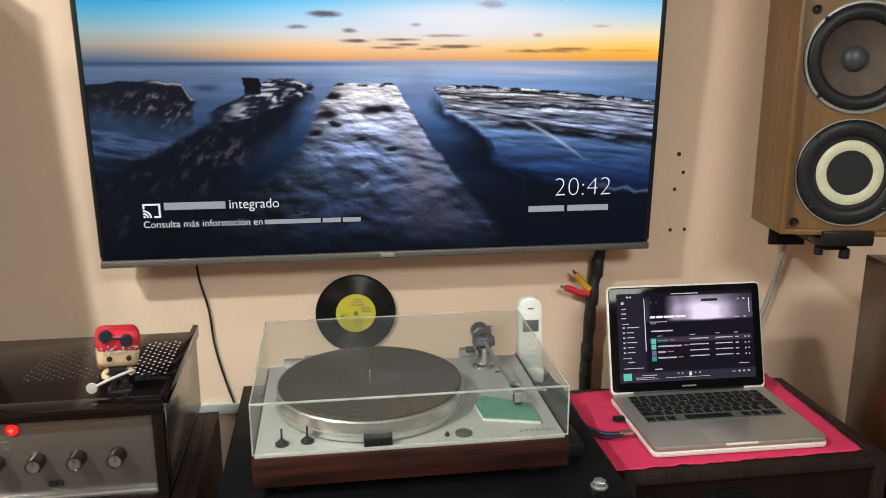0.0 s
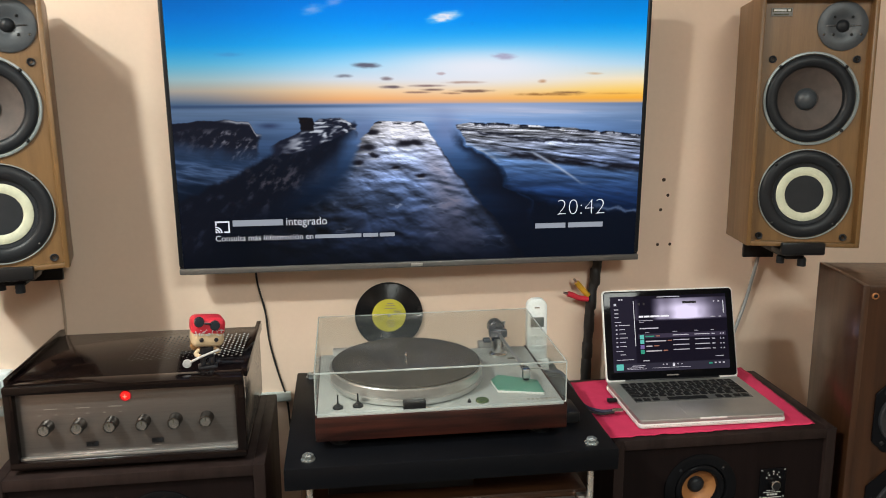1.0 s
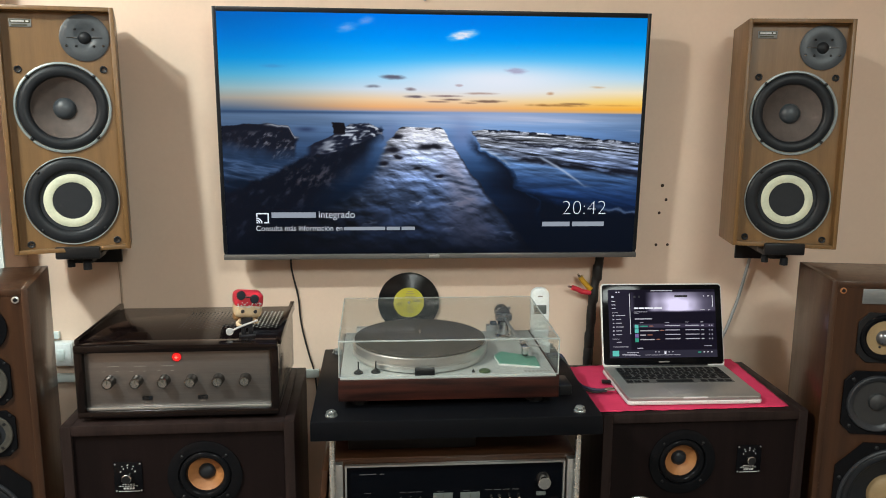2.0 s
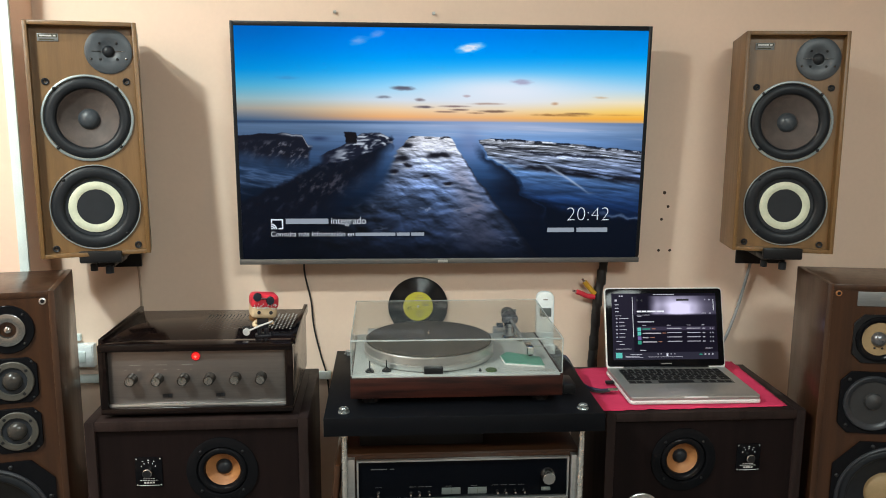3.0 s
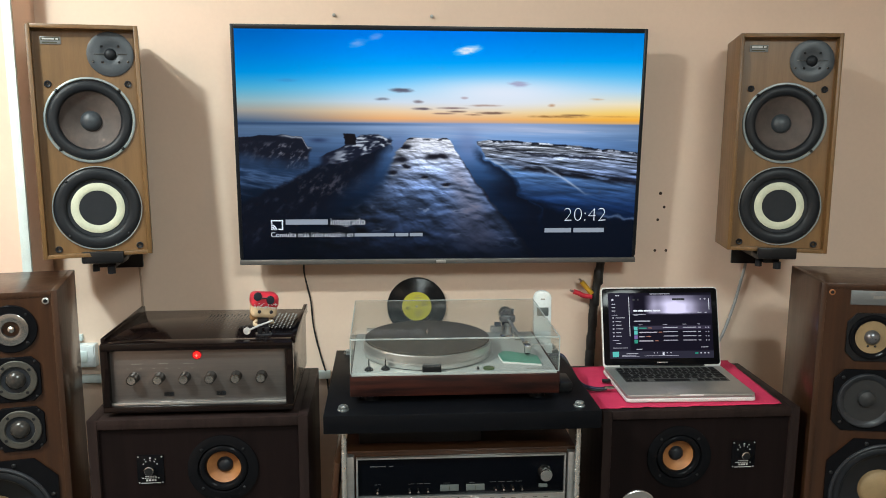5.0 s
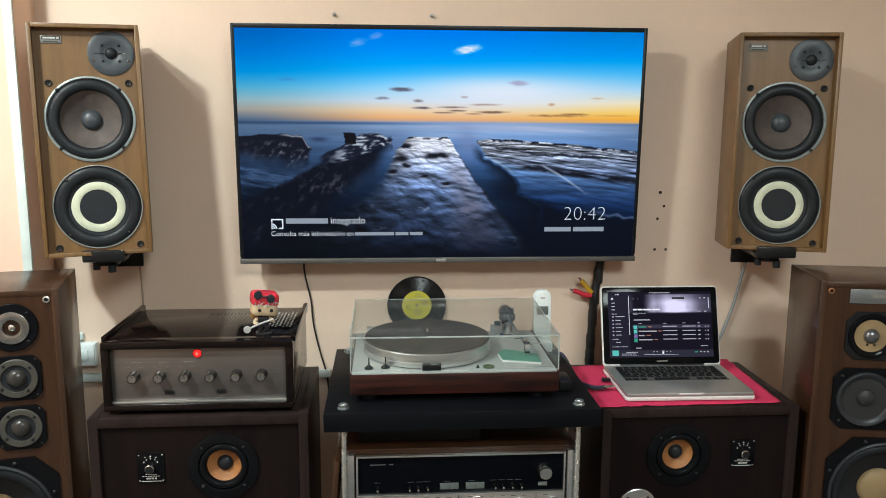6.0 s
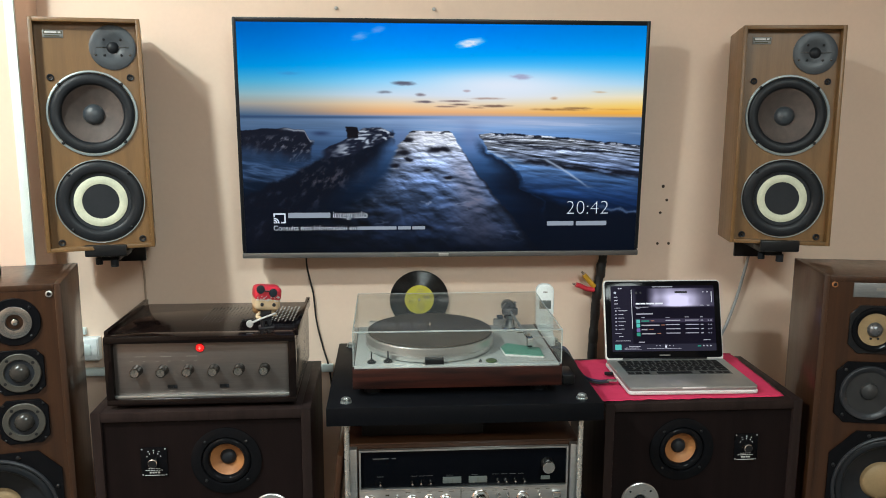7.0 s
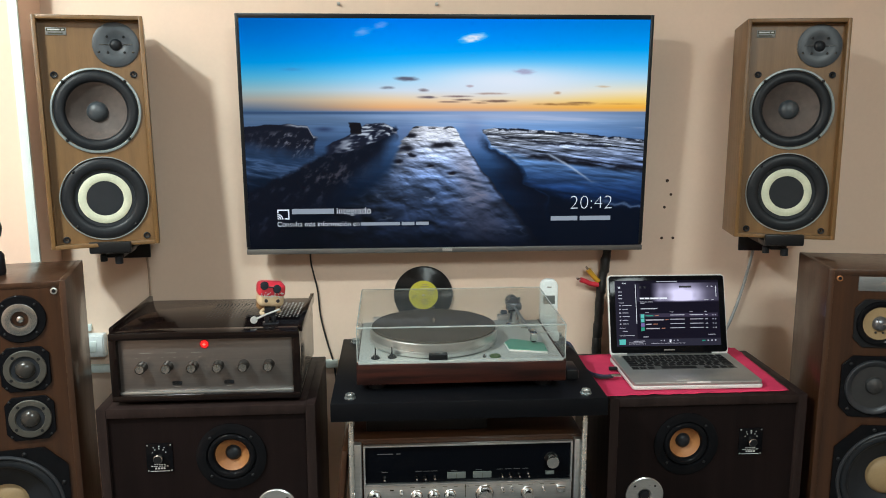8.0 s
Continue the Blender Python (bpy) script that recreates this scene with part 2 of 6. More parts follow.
def part(name, bm, mat, parent, label="", smooth=True):
    """Links a bmesh as one mesh object under a thing or a part, in its thing's coordinates."""
    ob = new(name, mesh_of(name, bm, mat, smooth))
    ob.parent = parent
    return tagged(ob, label)


def whole(name, bm, mat, m, label, category, group="", kind="", smooth=True):
    """A thing that is one mesh."""
    ob = new(name, mesh_of(name, bm, mat, smooth))
    ob.matrix_world = m
    return tagged(ob, label, category, group, kind)


def box(x0, x1, y0, y1, z0, z1, bevel=0.0, bm=None, segs=2):
    own = bmesh.new()
    bmesh.ops.create_cube(own, size=1.0)
    for v in own.verts:
        v.co = ((x0 + x1) / 2 + v.co.x * (x1 - x0), (y0 + y1) / 2 + v.co.y * (y1 - y0), (z0 + z1) / 2 + v.co.z * (z1 - z0))
    if bevel:
        bmesh.ops.bevel(own, geom=own.edges[:], offset=bevel, segments=segs, profile=0.5, affect="EDGES")
    return join(bm, own)


def slab(x0, x1, y0, y1, z0, z1, axis, corner, bevel, segs=5):
    """A box whose four corners, seen along the axis, are rounded, with softened rims."""
    own = box(x0, x1, y0, y1, z0, z1)
    along = [e for e in own.edges if abs((e.verts[0].co - e.verts[1].co)[axis]) > 1e-6]
    bmesh.ops.bevel(own, geom=along, offset=corner, segments=segs, profile=0.5, affect="EDGES")
    own.normal_update()
    rims = [e for e in own.edges if abs((e.verts[0].co - e.verts[1].co)[axis]) < 1e-6 and any(abs(f.normal[axis]) > 0.9 for f in e.link_faces)]
    bmesh.ops.bevel(own, geom=rims, offset=bevel, segments=2, profile=0.5, affect="EDGES")
    return own


def join(bm, own):
    """Adds the bmesh own to bm, or gives own back when there is none."""
    if bm is None:
        return own
    me = bpy.data.meshes.new("scratch")
    own.to_mesh(me)
    own.free()
    bm.from_mesh(me)
    bpy.data.meshes.remove(me)
    return bm


def lathe(profile, cx=0.0, cy=0.0, cz=0.0, axis="y", segs=48, bm=None, start=0.0):
    """Turns a profile of (radius, distance along the axis) round the axis through (cx, cy, cz)."""
    own = bmesh.new()
    rings = []
    for r, d in profile:
        ring = []
        for i in range(1 if r < 1e-6 else segs):
            a = start + 2 * math.pi * i / segs
            u, w = r * math.cos(a), r * math.sin(a)
            co = (cx + u, cy + d, cz + w) if axis == "y" else (cx + u, cy + w, cz + d) if axis == "z" else (cx + d, cy + u, cz + w)
            ring.append(own.verts.new(co))
        rings.append(ring)
    for a, b in zip(rings, rings[1:]):
        if len(a) == 1 and len(b) == 1:
            continue
        n = max(len(a), len(b))
        for i in range(n):
            j = (i + 1) % n
            if len(a) == 1:
                own.faces.new((a[0], b[i], b[j]))
            elif len(b) == 1:
                own.faces.new((a[i], b[0], a[j]))
            else:
                own.faces.new((a[i], b[i], b[j], a[j]))
    return join(bm, own)


def disc(cx, y0, cz, r, thick, axis="y", bevel=0.001, segs=32, bm=None):
    """A short round plate or post from y0 towards the front (-y), or upwards from y0 as height when the axis is z."""
    if axis == "y":
        return lathe([(0, 0), (r, 0), (r, -thick + bevel), (r - bevel, -thick), (0, -thick)], cx, y0, cz, "y", segs, bm)
    return lathe([(0, 0), (r, 0), (r, thick - bevel), (r - bevel, thick), (0, thick)], cx, cz, y0, "z", segs, bm)


def smooth_line(points, steps=8):
    """A Catmull-Rom line through the points."""
    p = [Vector(q) for q in points]
    p = [2 * p[0] - p[1]] + p + [2 * p[-1] - p[-2]]
    out = []
    for i in range(1, len(p) - 2):
        for k in range(steps):
            t = k / steps
            out.append(0.5 * ((2 * p[i]) + (p[i + 1] - p[i - 1]) * t + (2 * p[i - 1] - 5 * p[i] + 4 * p[i + 1] - p[i + 2]) * t * t
                              + (3 * p[i] - p[i - 1] - 3 * p[i + 1] + p[i + 2]) * t ** 3))
    out.append(p[-2])
    return out


def tube(points, radius, segs=10, steps=8, bm=None, uneven=0.0):
    """A cable or rod along a smooth line through the points."""
    own = bmesh.new()
    line = smooth_line(points, steps)
    rings = []
    up = Vector((0.13, 0.97, 0.21)).normalized()
    for i, c in enumerate(line):
        way = (line[min(i + 1, len(line) - 1)] - line[max(i - 1, 0)]).normalized()
        a = way.cross(up).normalized()
        b = way.cross(a)
        r = radius * (1 + uneven * noise.noise(c * 60))
        rings.append([own.verts.new(c + r * (math.cos(2 * math.pi * k / segs) * a + math.sin(2 * math.pi * k / segs) * b)) for k in range(segs)])
    for a, b in zip(rings, rings[1:]):
        for k in range(segs):
            own.faces.new((a[k], b[k], b[(k + 1) % segs], a[(k + 1) % segs]))
    own.faces.new(rings[0])
    own.faces.new(rings[-1])
    return join(bm, own)


def holed(w, h, y, holes, segs=40):
    """An upright panel of width w (about x = 0) and height h at depth y, with round holes (x, z, r) through it."""
    bm = bmesh.new()
    edges = []
    loops = [[(-w / 2, 0), (w / 2, 0), (w / 2, h), (-w / 2, h)]]
    for hx, hz, r in holes:
        loops.append([(hx + r * math.cos(2 * math.pi * i / segs), hz + r * math.sin(2 * math.pi * i / segs)) for i in range(segs)])
    for loop in loops:
        vs = [bm.verts.new((x, y, z)) for x, z in loop]
        edges += [bm.edges.new((vs[i], vs[(i + 1) % len(vs)])) for i in range(len(vs))]
    bmesh.ops.triangle_fill(bm, use_beauty=True, use_dissolve=False, edges=edges, normal=(0, -1, 0))
    return bm


def lettering(text, size, mat, parent, x, y, z, name="lettering", width=0.0):
    """Words in the built-in font on an upright face that looks to -y; (x, z) is where the base line starts; width: fitted to it."""
    curve = bpy.data.curves.new(name, "FONT")
    curve.body, curve.size, curve.offset = text, size, (-0.028 if size > 0.04 else -0.006) * size
    scratch = new(name, curve)
    dg = bpy.context.evaluated_depsgraph_get()
    me = bpy.data.meshes.new_from_object(scratch.evaluated_get(dg))
    bpy.data.objects.remove(scratch)
    xs = [v.co.x for v in me.vertices]
    squeeze = width / (max(xs) - min(xs)) if width else 1.0
    me.transform(pose(x, y, z, 90) @ Matrix.Diagonal((squeeze, 1, 1, 1)))
    me.materials.clear()
    me.materials.append(mat)
    ob = new(name, me)
    ob.parent = parent
    return ob


def bar(x0, x1, z0, z1, y, bm=None, depth=0.0006):
    return box(x0, x1, y - depth, y, z0, z1, 0, bm)


def screws(parent, spots, y, r, mat=None, name="screw"):
    for x, z in spots:
        part(name, lathe([(0, -r * 0.7), (r * 0.6, -r * 0.6), (r, -r * 0.2), (r, r * 0.3)], x, y, z, "y", 12), mat or M_PLASTIC, parent)


def ring_spots(cx, cz, r, n, turn=45):
    return [(cx + r * math.cos(radians(turn + 360 * i / n)), cz + r * math.sin(radians(turn + 360 * i / n))) for i in range(n)]


# ---- the room ----
WALL_Y, LEFT_X = 1.591, -1.013
# a shallow pier stands forward of the back wall in the left corner; the side wall runs off from there
WEST_X, PIER_Y = -1.60, 1.460
RIGHT_X, REAR_Y, TOP_Z = 3.3, -4.4, 2.62


def setting(name, bm, mat, label, category):
    return whole(name, bm, mat, pose(0, 0, 0), label, category, kind="structure", smooth=False)


wall_north = setting("wall_north", box(WEST_X, RIGHT_X + 0.15, WALL_Y, WALL_Y + 0.15, 0, TOP_Z), M_WALL, "unseen peach wall that closes the room with drill holes", "wall")


def prism(points, z0, z1):
    bm = bmesh.new()
    f = bm.faces.new([bm.verts.new((x, y, z0)) for x, y in points])
    out = bmesh.ops.extrude_face_region(bm, geom=[f])
    bmesh.ops.translate(bm, verts=[v for v in out["geom"] if isinstance(v, bmesh.types.BMVert)], vec=(0, 0, z1 - z0))
    return bm


setting("wall_pier", box(WEST_X, LEFT_X, PIER_Y, WALL_Y, 0, TOP_Z), M_WALL_SIDE, "peach painted plaster pier in the corner", "wall")
# west, east and south walls, ceiling and floor: unseen, set to bounce light
setting("wall_west", box(WEST_X - 0.15, WEST_X, REAR_Y, WALL_Y + 0.15, 0, TOP_Z), M_WALL_SIDE, "unseen peach side wall that closes the room", "wall")
setting("wall_east", box(RIGHT_X, RIGHT_X + 0.15, REAR_Y, WALL_Y, 0, TOP_Z), M_WALL, "unseen peach wall that closes the room", "wall")
setting("wall_south", box(WEST_X - 0.15, RIGHT_X + 0.15, REAR_Y - 0.15, REAR_Y, 0, TOP_Z), M_WALL, "unseen peach wall that closes the room", "wall")
setting("ceiling", box(WEST_X - 0.15, RIGHT_X + 0.15, REAR_Y - 0.15, WALL_Y + 0.15, TOP_Z, TOP_Z + 0.12), M_CEIL, "unseen off-white ceiling that closes the room", "ceiling")
setting("floor", box(WEST_X - 0.15, RIGHT_X + 0.15, REAR_Y - 0.15, WALL_Y + 0.15, -0.12, 0), M_FLOOR, "unseen plain grey floor that closes the room", "floor")

# drill holes and wall plugs left in the plaster
for hx, hz, hr in ((0.751, 1.193, 0.0042), (0.764, 1.152, 0.0036), (0.746, 1.114, 0.0036), (0.776, 1.021, 0.0036), (0.742, 1.021, 0.0036)):
    part("drill_hole", lathe([(0, -0.0006), (hr * 0.8, -0.0006), (hr * 1.05, -0.0010), (hr * 1.2, 0.0)], hx, WALL_Y, hz, "y", 14), M_HOLE, wall_north)
for hx, hz in ((-0.204, 1.692), (0.068, 1.692)):
    part("wall_screw", lathe([(0, -0.010), (0.003, -0.010), (0.005, -0.008), (0.003, -0.006), (0.003, 0)], hx, WALL_Y, hz, "y", 14), M_STEEL, wall_north)

# ceiling lamps, out of view, that light the room
for lx, ly in ((-1.38, -0.08), (-1.30, 0.55)):
    cl = thing("ceiling_light", pose(lx, ly, TOP_Z), "small round ceiling light with a white rim", "ceiling light", "ceiling lights")
    part("rim", lathe([(0.115, 0), (0.115, -0.035), (0.10, -0.04), (0.10, -0.03), (0.0, -0.03)], 0, 0, 0, "z", 40), M_WHITE, cl)
    part("diffuser", lathe([(0.099, -0.031), (0.095, -0.036), (0, -0.037)], 0, 0, 0, "z", 40), M_BULB, cl)

# round panel added out of view to carry the fill light
cp = thing("ceiling_panel", pose(0.70, -1.50, TOP_Z), "wide round fill panel added out of view above the room", "ceiling light", "ceiling lights")
part("rim", lathe([(0.56, 0), (0.56, -0.035), (0.54, -0.04), (0.54, -0.03), (0.0, -0.03)], 0, 0, 0, "z", 64), M_WHITE, cp)
part("diffuser", lathe([(0.539, -0.031), (0.53, -0.036), (0, -0.037)], 0, 0, 0, "z", 64), M_BULB, cp)

# white cable ducts, wall switch
whole("cable_duct", box(LEFT_X - 0.0255, LEFT_X - 0.001, PIER_Y - 0.008, PIER_Y, 0.3, TOP_Z - 0.02, 0.0012), M_DUCT, pose(0, 0, 0),
      "white plastic cable duct running up the edge of the pier", "cable duct")
whole("cable_duct", box(LEFT_X + 0.01, -0.232, WALL_Y - 0.013, WALL_Y, 0.641, 0.665, 0.002), M_DUCT, pose(0, 0, 0),
      "white plastic cable duct along the peach wall", "cable duct")
sw = thing("wall_switch", pose(-0.934, WALL_Y, 0.727), "white surface-mounted light switch on the peach wall", "light switch")
part("back_box", box(-0.030, 0.030, -0.028, 0, -0.034, 0.034, 0.003), M_WHITE, sw)
part("plate", box(-0.027, 0.027, -0.032, -0.027, -0.031, 0.031, 0.002), M_WHITE, sw)
part("rocker", box(-0.010, 0.010, -0.036, -0.031, -0.016, 0.016, 0.0015), M_DUCT, sw)
whole("junction_cover", box(-0.965, -0.943, WALL_Y - 0.014, WALL_Y, 0.768, 0.788, 0.002), M_DUCT, pose(0, 0, 0),
      "small white duct end piece above the switch", "cable duct")


# ---- the television ----
def vnoise(x, y, seed):
    """Smooth value noise on a random lattice, 0 to 1."""
    table = np.random.RandomState(seed).rand(256, 256)
    xi, yi = np.floor(x).astype(int), np.floor(y).astype(int)
    fx, fy = x - xi, y - yi
    fx, fy = fx * fx * (3 - 2 * fx), fy * fy * (3 - 2 * fy)
    g = lambda a, b: table[a % 256, b % 256]
    return (g(xi, yi) * (1 - fx) + g(xi + 1, yi) * fx) * (1 - fy) + (g(xi, yi + 1) * (1 - fx) + g(xi + 1, yi + 1) * fx) * fy


def fbm(x, y, seed, octaves=5):
    total, gain, norm = 0, 1.0, 0
    for k in range(octaves):
        total = total + gain * vnoise(x * 2 ** k + 17.3 * k, y * 2 ** k + 9.1 * k, seed + k)
        norm += gain
        gain *= 0.55
    return total / norm


def ridges(x, y, seed, octaves=4):
    return 1 - np.abs(2 * fbm(x, y, seed, octaves) - 1) * 2.2


def step(a, b, x):
    t = np.clip((x - a) / (b - a), 0, 1)
    return t * t * (3 - 2 * t)


def linear(rgb):
    c = np.clip(np.asarray(rgb, float) / 255, 0, 1)
    return np.where(c <= 0.04045, c / 12.92, ((c + 0.055) / 1.055) ** 2.4)


def blend(base, colour, k):
    return base * (1 - k[..., None]) + np.asarray(colour, float) * k[..., None]


def table(v, at, *rows):
    """Colours along v: one row of numbers for each channel."""
    return np.stack([np.interp(v, at, r) for r in rows], -1)


def ground(u, v, mid):
    """The flat ground under the picture's horizon: sideways place and distance."""
    d = 1 / np.clip(v - 0.402, 0.02, 1)
    return (u - mid) * 3.3 * d ** 0.62, 2.6 * np.log(d)


def wet_rock(x, z, size, seed, gain, flat=1.0):
    """Sky light on wet, lumpy rock: bright where it falls away from the viewer, dark where it faces him. 0 to 1, and its relief."""
    def height(px, pz):
        bend = 0.9 * fbm(px * size * 0.45 + 5, pz * size * 0.45, seed + 9, 3)
        return fbm(px * size + bend, pz * size * flat + bend, seed, 3) + 0.45 * np.abs(2 * fbm(px * size * 0.6, pz * size * 0.7 * flat + bend, seed + 30, 3) - 1)

    e = 0.12 / size
    slope = (height(x, z + e) - height(x, z - e)) + 0.35 * (height(x + e, z) - height(x - e, z))
    return np.clip(0.5 - gain * slope, 0, 1), height(x, z)


def ripple_lines(x, z, size, seed, sharp):
    """Thin bright rims of water left in the hollows of the rock."""
    n = fbm(x * size + 0.8 * fbm(x * size * 0.5, z * size * 0.5, seed + 4, 3), z * size * 1.3, seed, 4)
    return np.clip(1 - np.abs(2 * n - 1) * sharp, 0, 1) ** 2


def seascape(u, v):
    """The picture on the television: slabs of rock running out into a misty sea at dusk. u to the right, v down, 0 to 1; sRGB 0-255."""
    v = np.interp(v + 0.030 * (0.5 - u) * v * (1 - v), [0, 0.079, 0.251, 0.30, 0.391, 0.459, 0.522, 0.617, 0.702, 0.825, 0.994, 1.0],
                  [0, 0.085, 0.264, 0.313, 0.402, 0.476, 0.539, 0.632, 0.718, 0.837, 0.99, 1.0])
    u = u + 0.011 * step(0.5, 0.35, v)
    hz = 0.402
    stops = np.array([0, 0.10, 0.19, 0.26, 0.315, 0.355, 0.385, 0.402])
    left = np.array([(0, 98, 188), (0, 118, 212), (18, 146, 222), (86, 174, 212), (150, 182, 190), (168, 160, 150), (112, 122, 138), (74, 98, 126)], float)
    mid = np.array([(0, 122, 236), (0, 148, 250), (44, 178, 252), (140, 212, 252), (214, 224, 236), (248, 208, 160), (246, 178, 116), (196, 160, 150)], float)
    right = np.array([(0, 124, 214), (0, 150, 240), (84, 188, 246), (176, 216, 240), (248, 228, 190), (255, 208, 104), (252, 176, 60), (216, 168, 118)], float)
    bands = [np.stack([np.interp(v, stops, tab[:, k]) for k in range(3)], -1) for tab in (left, mid, right)]
    a, b = step(0.0, 0.42, u)[..., None], step(0.5, 1.0, u)[..., None]
    img = bands[0] * (1 - a) + bands[1] * a * (1 - b) + bands[2] * b
    # bright glow over the horizon, centre right
    img = blend(img, (240, 240, 250), 0.92 * np.exp(-((u - 0.66) / 0.24) ** 2 - ((v - 0.272) / 0.075) ** 2))
    # clouds: centre, half sizes, colour, strength, seed
    clouds = [(0.305, 0.060, 0.024, 0.020, (120, 168, 240), 0.85, 12), (0.349, 0.030, 0.018, 0.018, (120, 160, 240), 0.75, 13), (0.13, 0.225, 0.03, 0.008, (70, 140, 200), 0.5, 31),
              (0.573, 0.086, 0.034, 0.021, (232, 234, 250), 1.0, 14), (0.411, 0.264, 0.030, 0.011, (98, 98, 116), 0.95, 15),
              (0.364, 0.303, 0.018, 0.007, (112, 112, 126), 0.75, 16), (0.452, 0.313, 0.013, 0.008, (126, 112, 118), 0.85, 17),
              (0.701, 0.232, 0.026, 0.013, (168, 158, 188), 0.75, 18), (0.566, 0.295, 0.010, 0.006, (180, 156, 164), 0.7, 19),
              (0.785, 0.323, 0.011, 0.007, (196, 152, 120), 0.85, 20), (0.90, 0.295, 0.022, 0.005, (206, 168, 130), 0.7, 21),
              (0.462, 0.343, 0.026, 0.006, (104, 92, 100), 0.9, 22), (0.536, 0.339, 0.036, 0.005, (128, 104, 104), 0.85, 23), (0.618, 0.327, 0.040, 0.005, (168, 136, 124), 0.7, 24),
              (0.548, 0.353, 0.024, 0.005, (118, 94, 88), 0.85, 25), (0.634, 0.358, 0.042, 0.006, (126, 98, 84), 0.9, 26), (0.515, 0.362, 0.03, 0.004, (132, 104, 96), 0.7, 27), (0.59, 0.366, 0.022, 0.004, (140, 104, 84), 0.7, 32),
              (0.80, 0.371, 0.075, 0.006, (158, 112, 64), 0.9, 28), (0.845, 0.364, 0.040, 0.005, (136, 98, 64), 0.85, 29), (0.94, 0.369, 0.06, 0.004, (196, 136, 66), 0.5, 30)]
    for cu, cv, su, sv, col, k, seed in clouds:
        wob = 1.4 * (fbm(u * 60, v * 130, seed, 4) - 0.5)
        lean = -0.28 * (u - cu) if seed in (12, 13, 14) else 0.06 * (u - cu) if seed in (15, 18) else 0.0
        d = ((u - cu) / su) ** 2 + ((v - cv - lean) / sv) ** 2
        img = blend(img, col, k * np.clip(1.45 * np.exp(-d * 1.1) - 0.25 + 1.1 * wob * np.exp(-0.8 * d), 0, 1))
    # sea, paler towards the middle and the far shore
    sea = table(v, [0.40, 0.44, 0.49, 0.55, 0.62, 0.72, 0.85, 1.0], (112, 118, 102, 70, 40, 17, 7, 4), (142, 150, 134, 100, 64, 33, 15, 10), (186, 194, 182, 146, 100, 58, 30, 22))
    sea = sea * (0.64 + 0.50 * np.exp(-((u - 0.66) / 0.42) ** 2))[..., None]
    haze = fbm(u * 3 + v * 5, v * 42 - u * 2, 31, 5)
    sea = sea * (0.80 + 0.42 * haze)[..., None]
    sea = blend(sea, (188, 192, 220), 0.62 * np.exp(-((u - 0.66) / 0.32) ** 2 - ((v - 0.425) / 0.030) ** 2))
    sea = blend(sea, (196, 200, 224), 0.45 * step(0.50, 0.72, fbm(u * 4 + v * 7, v * 60 - u * 4, 33)) * step(0.41, 0.425, v) * step(0.52, 0.44, v) * step(0.25, 0.6, u))
    sea = blend(sea, (120, 134, 178), 0.6 * np.exp(-((u - 0.565) / 0.030) ** 2 - ((v - 0.50) / 0.07) ** 2))
    sea = blend(sea, (108, 122, 162), 0.5 * np.exp(-((u - 0.395) / 0.025) ** 2 - ((v - 0.50) / 0.05) ** 2))
    sea = blend(sea, (46, 66, 98), 0.75 * np.exp(-((v - 0.411) / 0.007) ** 2) * step(0.62, 0.15, u))
    below = step(hz - 0.004, hz + 0.004, v)
    img = img * (1 - below)[..., None] + sea * below[..., None]
    # water drawn out in streaks on the near left
    streak = np.clip(ridges(u * 6 + v * 7, v * 30 - u * 10, 41), 0, 1) ** 2
    img = blend(img, (92, 118, 162), 0.6 * streak * step(0.34, 0.20, u) * step(0.56, 0.62, v) * step(0.76, 0.66, v))
    jag = 0.020 * (fbm(u * 40, v * 40, 51) - 0.5)
    jagv = 0.022 * (fbm(u * 45, v * 20, 61) - 0.5)
    # low dark rock, far left, with pale water running off its front
    top = np.interp(u, [0, 0.05, 0.10, 0.155, 0.168], [0.480, 0.465, 0.462, 0.472, 0.515]) + 0.7 * jagv
    m = step(-0.002, 0.004, v - top) * step(0.176, 0.166, u + jag) * step(0.625, 0.545, v + 1.5 * jagv + 0.25 * np.clip(0.1 - u, 0, 1))
    falls = fbm(u * 110 + v * 55, v * 46 - u * 30, 71, 4)
    img = blend(img, (20, 23, 36), m)
    img = blend(img, (172, 168, 178), 0.62 * m * step(0.50, 0.80, falls) * step(0.485, 0.51, v) * (0.25 + 0.75 * np.exp(-((u - 0.125) / 0.05) ** 2)))
    img = blend(img, (190, 194, 206), 0.7 * m * np.exp(-((v - top - 0.006) / 0.005) ** 2) * step(0.09, 0.12, u))
    img = blend(img, (40, 52, 84), 0.8 * np.exp(-((u - 0.195) / 0.022) ** 2 - ((v - 0.487) / 0.010) ** 2))
    # second slab with a dark side wall that runs down to the lower left
    lower = np.interp(u, [-0.1, 0.0, 0.22, 0.33, 0.37], [1.05, 0.98, 0.76, 0.60, 0.50]) + 1.4 * jagv
    upper = np.interp(u, [-0.1, 0.0, 0.12, 0.22, 0.37], [0.82, 0.76, 0.67, 0.565, 0.475]) + 1.4 * jagv
    m = step(-0.010, 0.014, v - upper) * step(0.07, -0.05, v - lower) * step(0.378, 0.370, u + jag)
    img = blend(img, (11, 15, 27), 0.95 * m)
    face = fbm(u * 60 + v * 36, v * 20 - u * 34, 81, 5)
    img = blend(img, (128, 112, 112), 0.62 * m * step(0.46, 0.86, face) * np.exp(-((u - 0.20) / 0.07) ** 2 - ((v - 0.685) / 0.075) ** 2))
    img = blend(img, (60, 66, 88), 0.35 * m * step(0.50, 0.85, face) * step(0.40, 0.25, u))
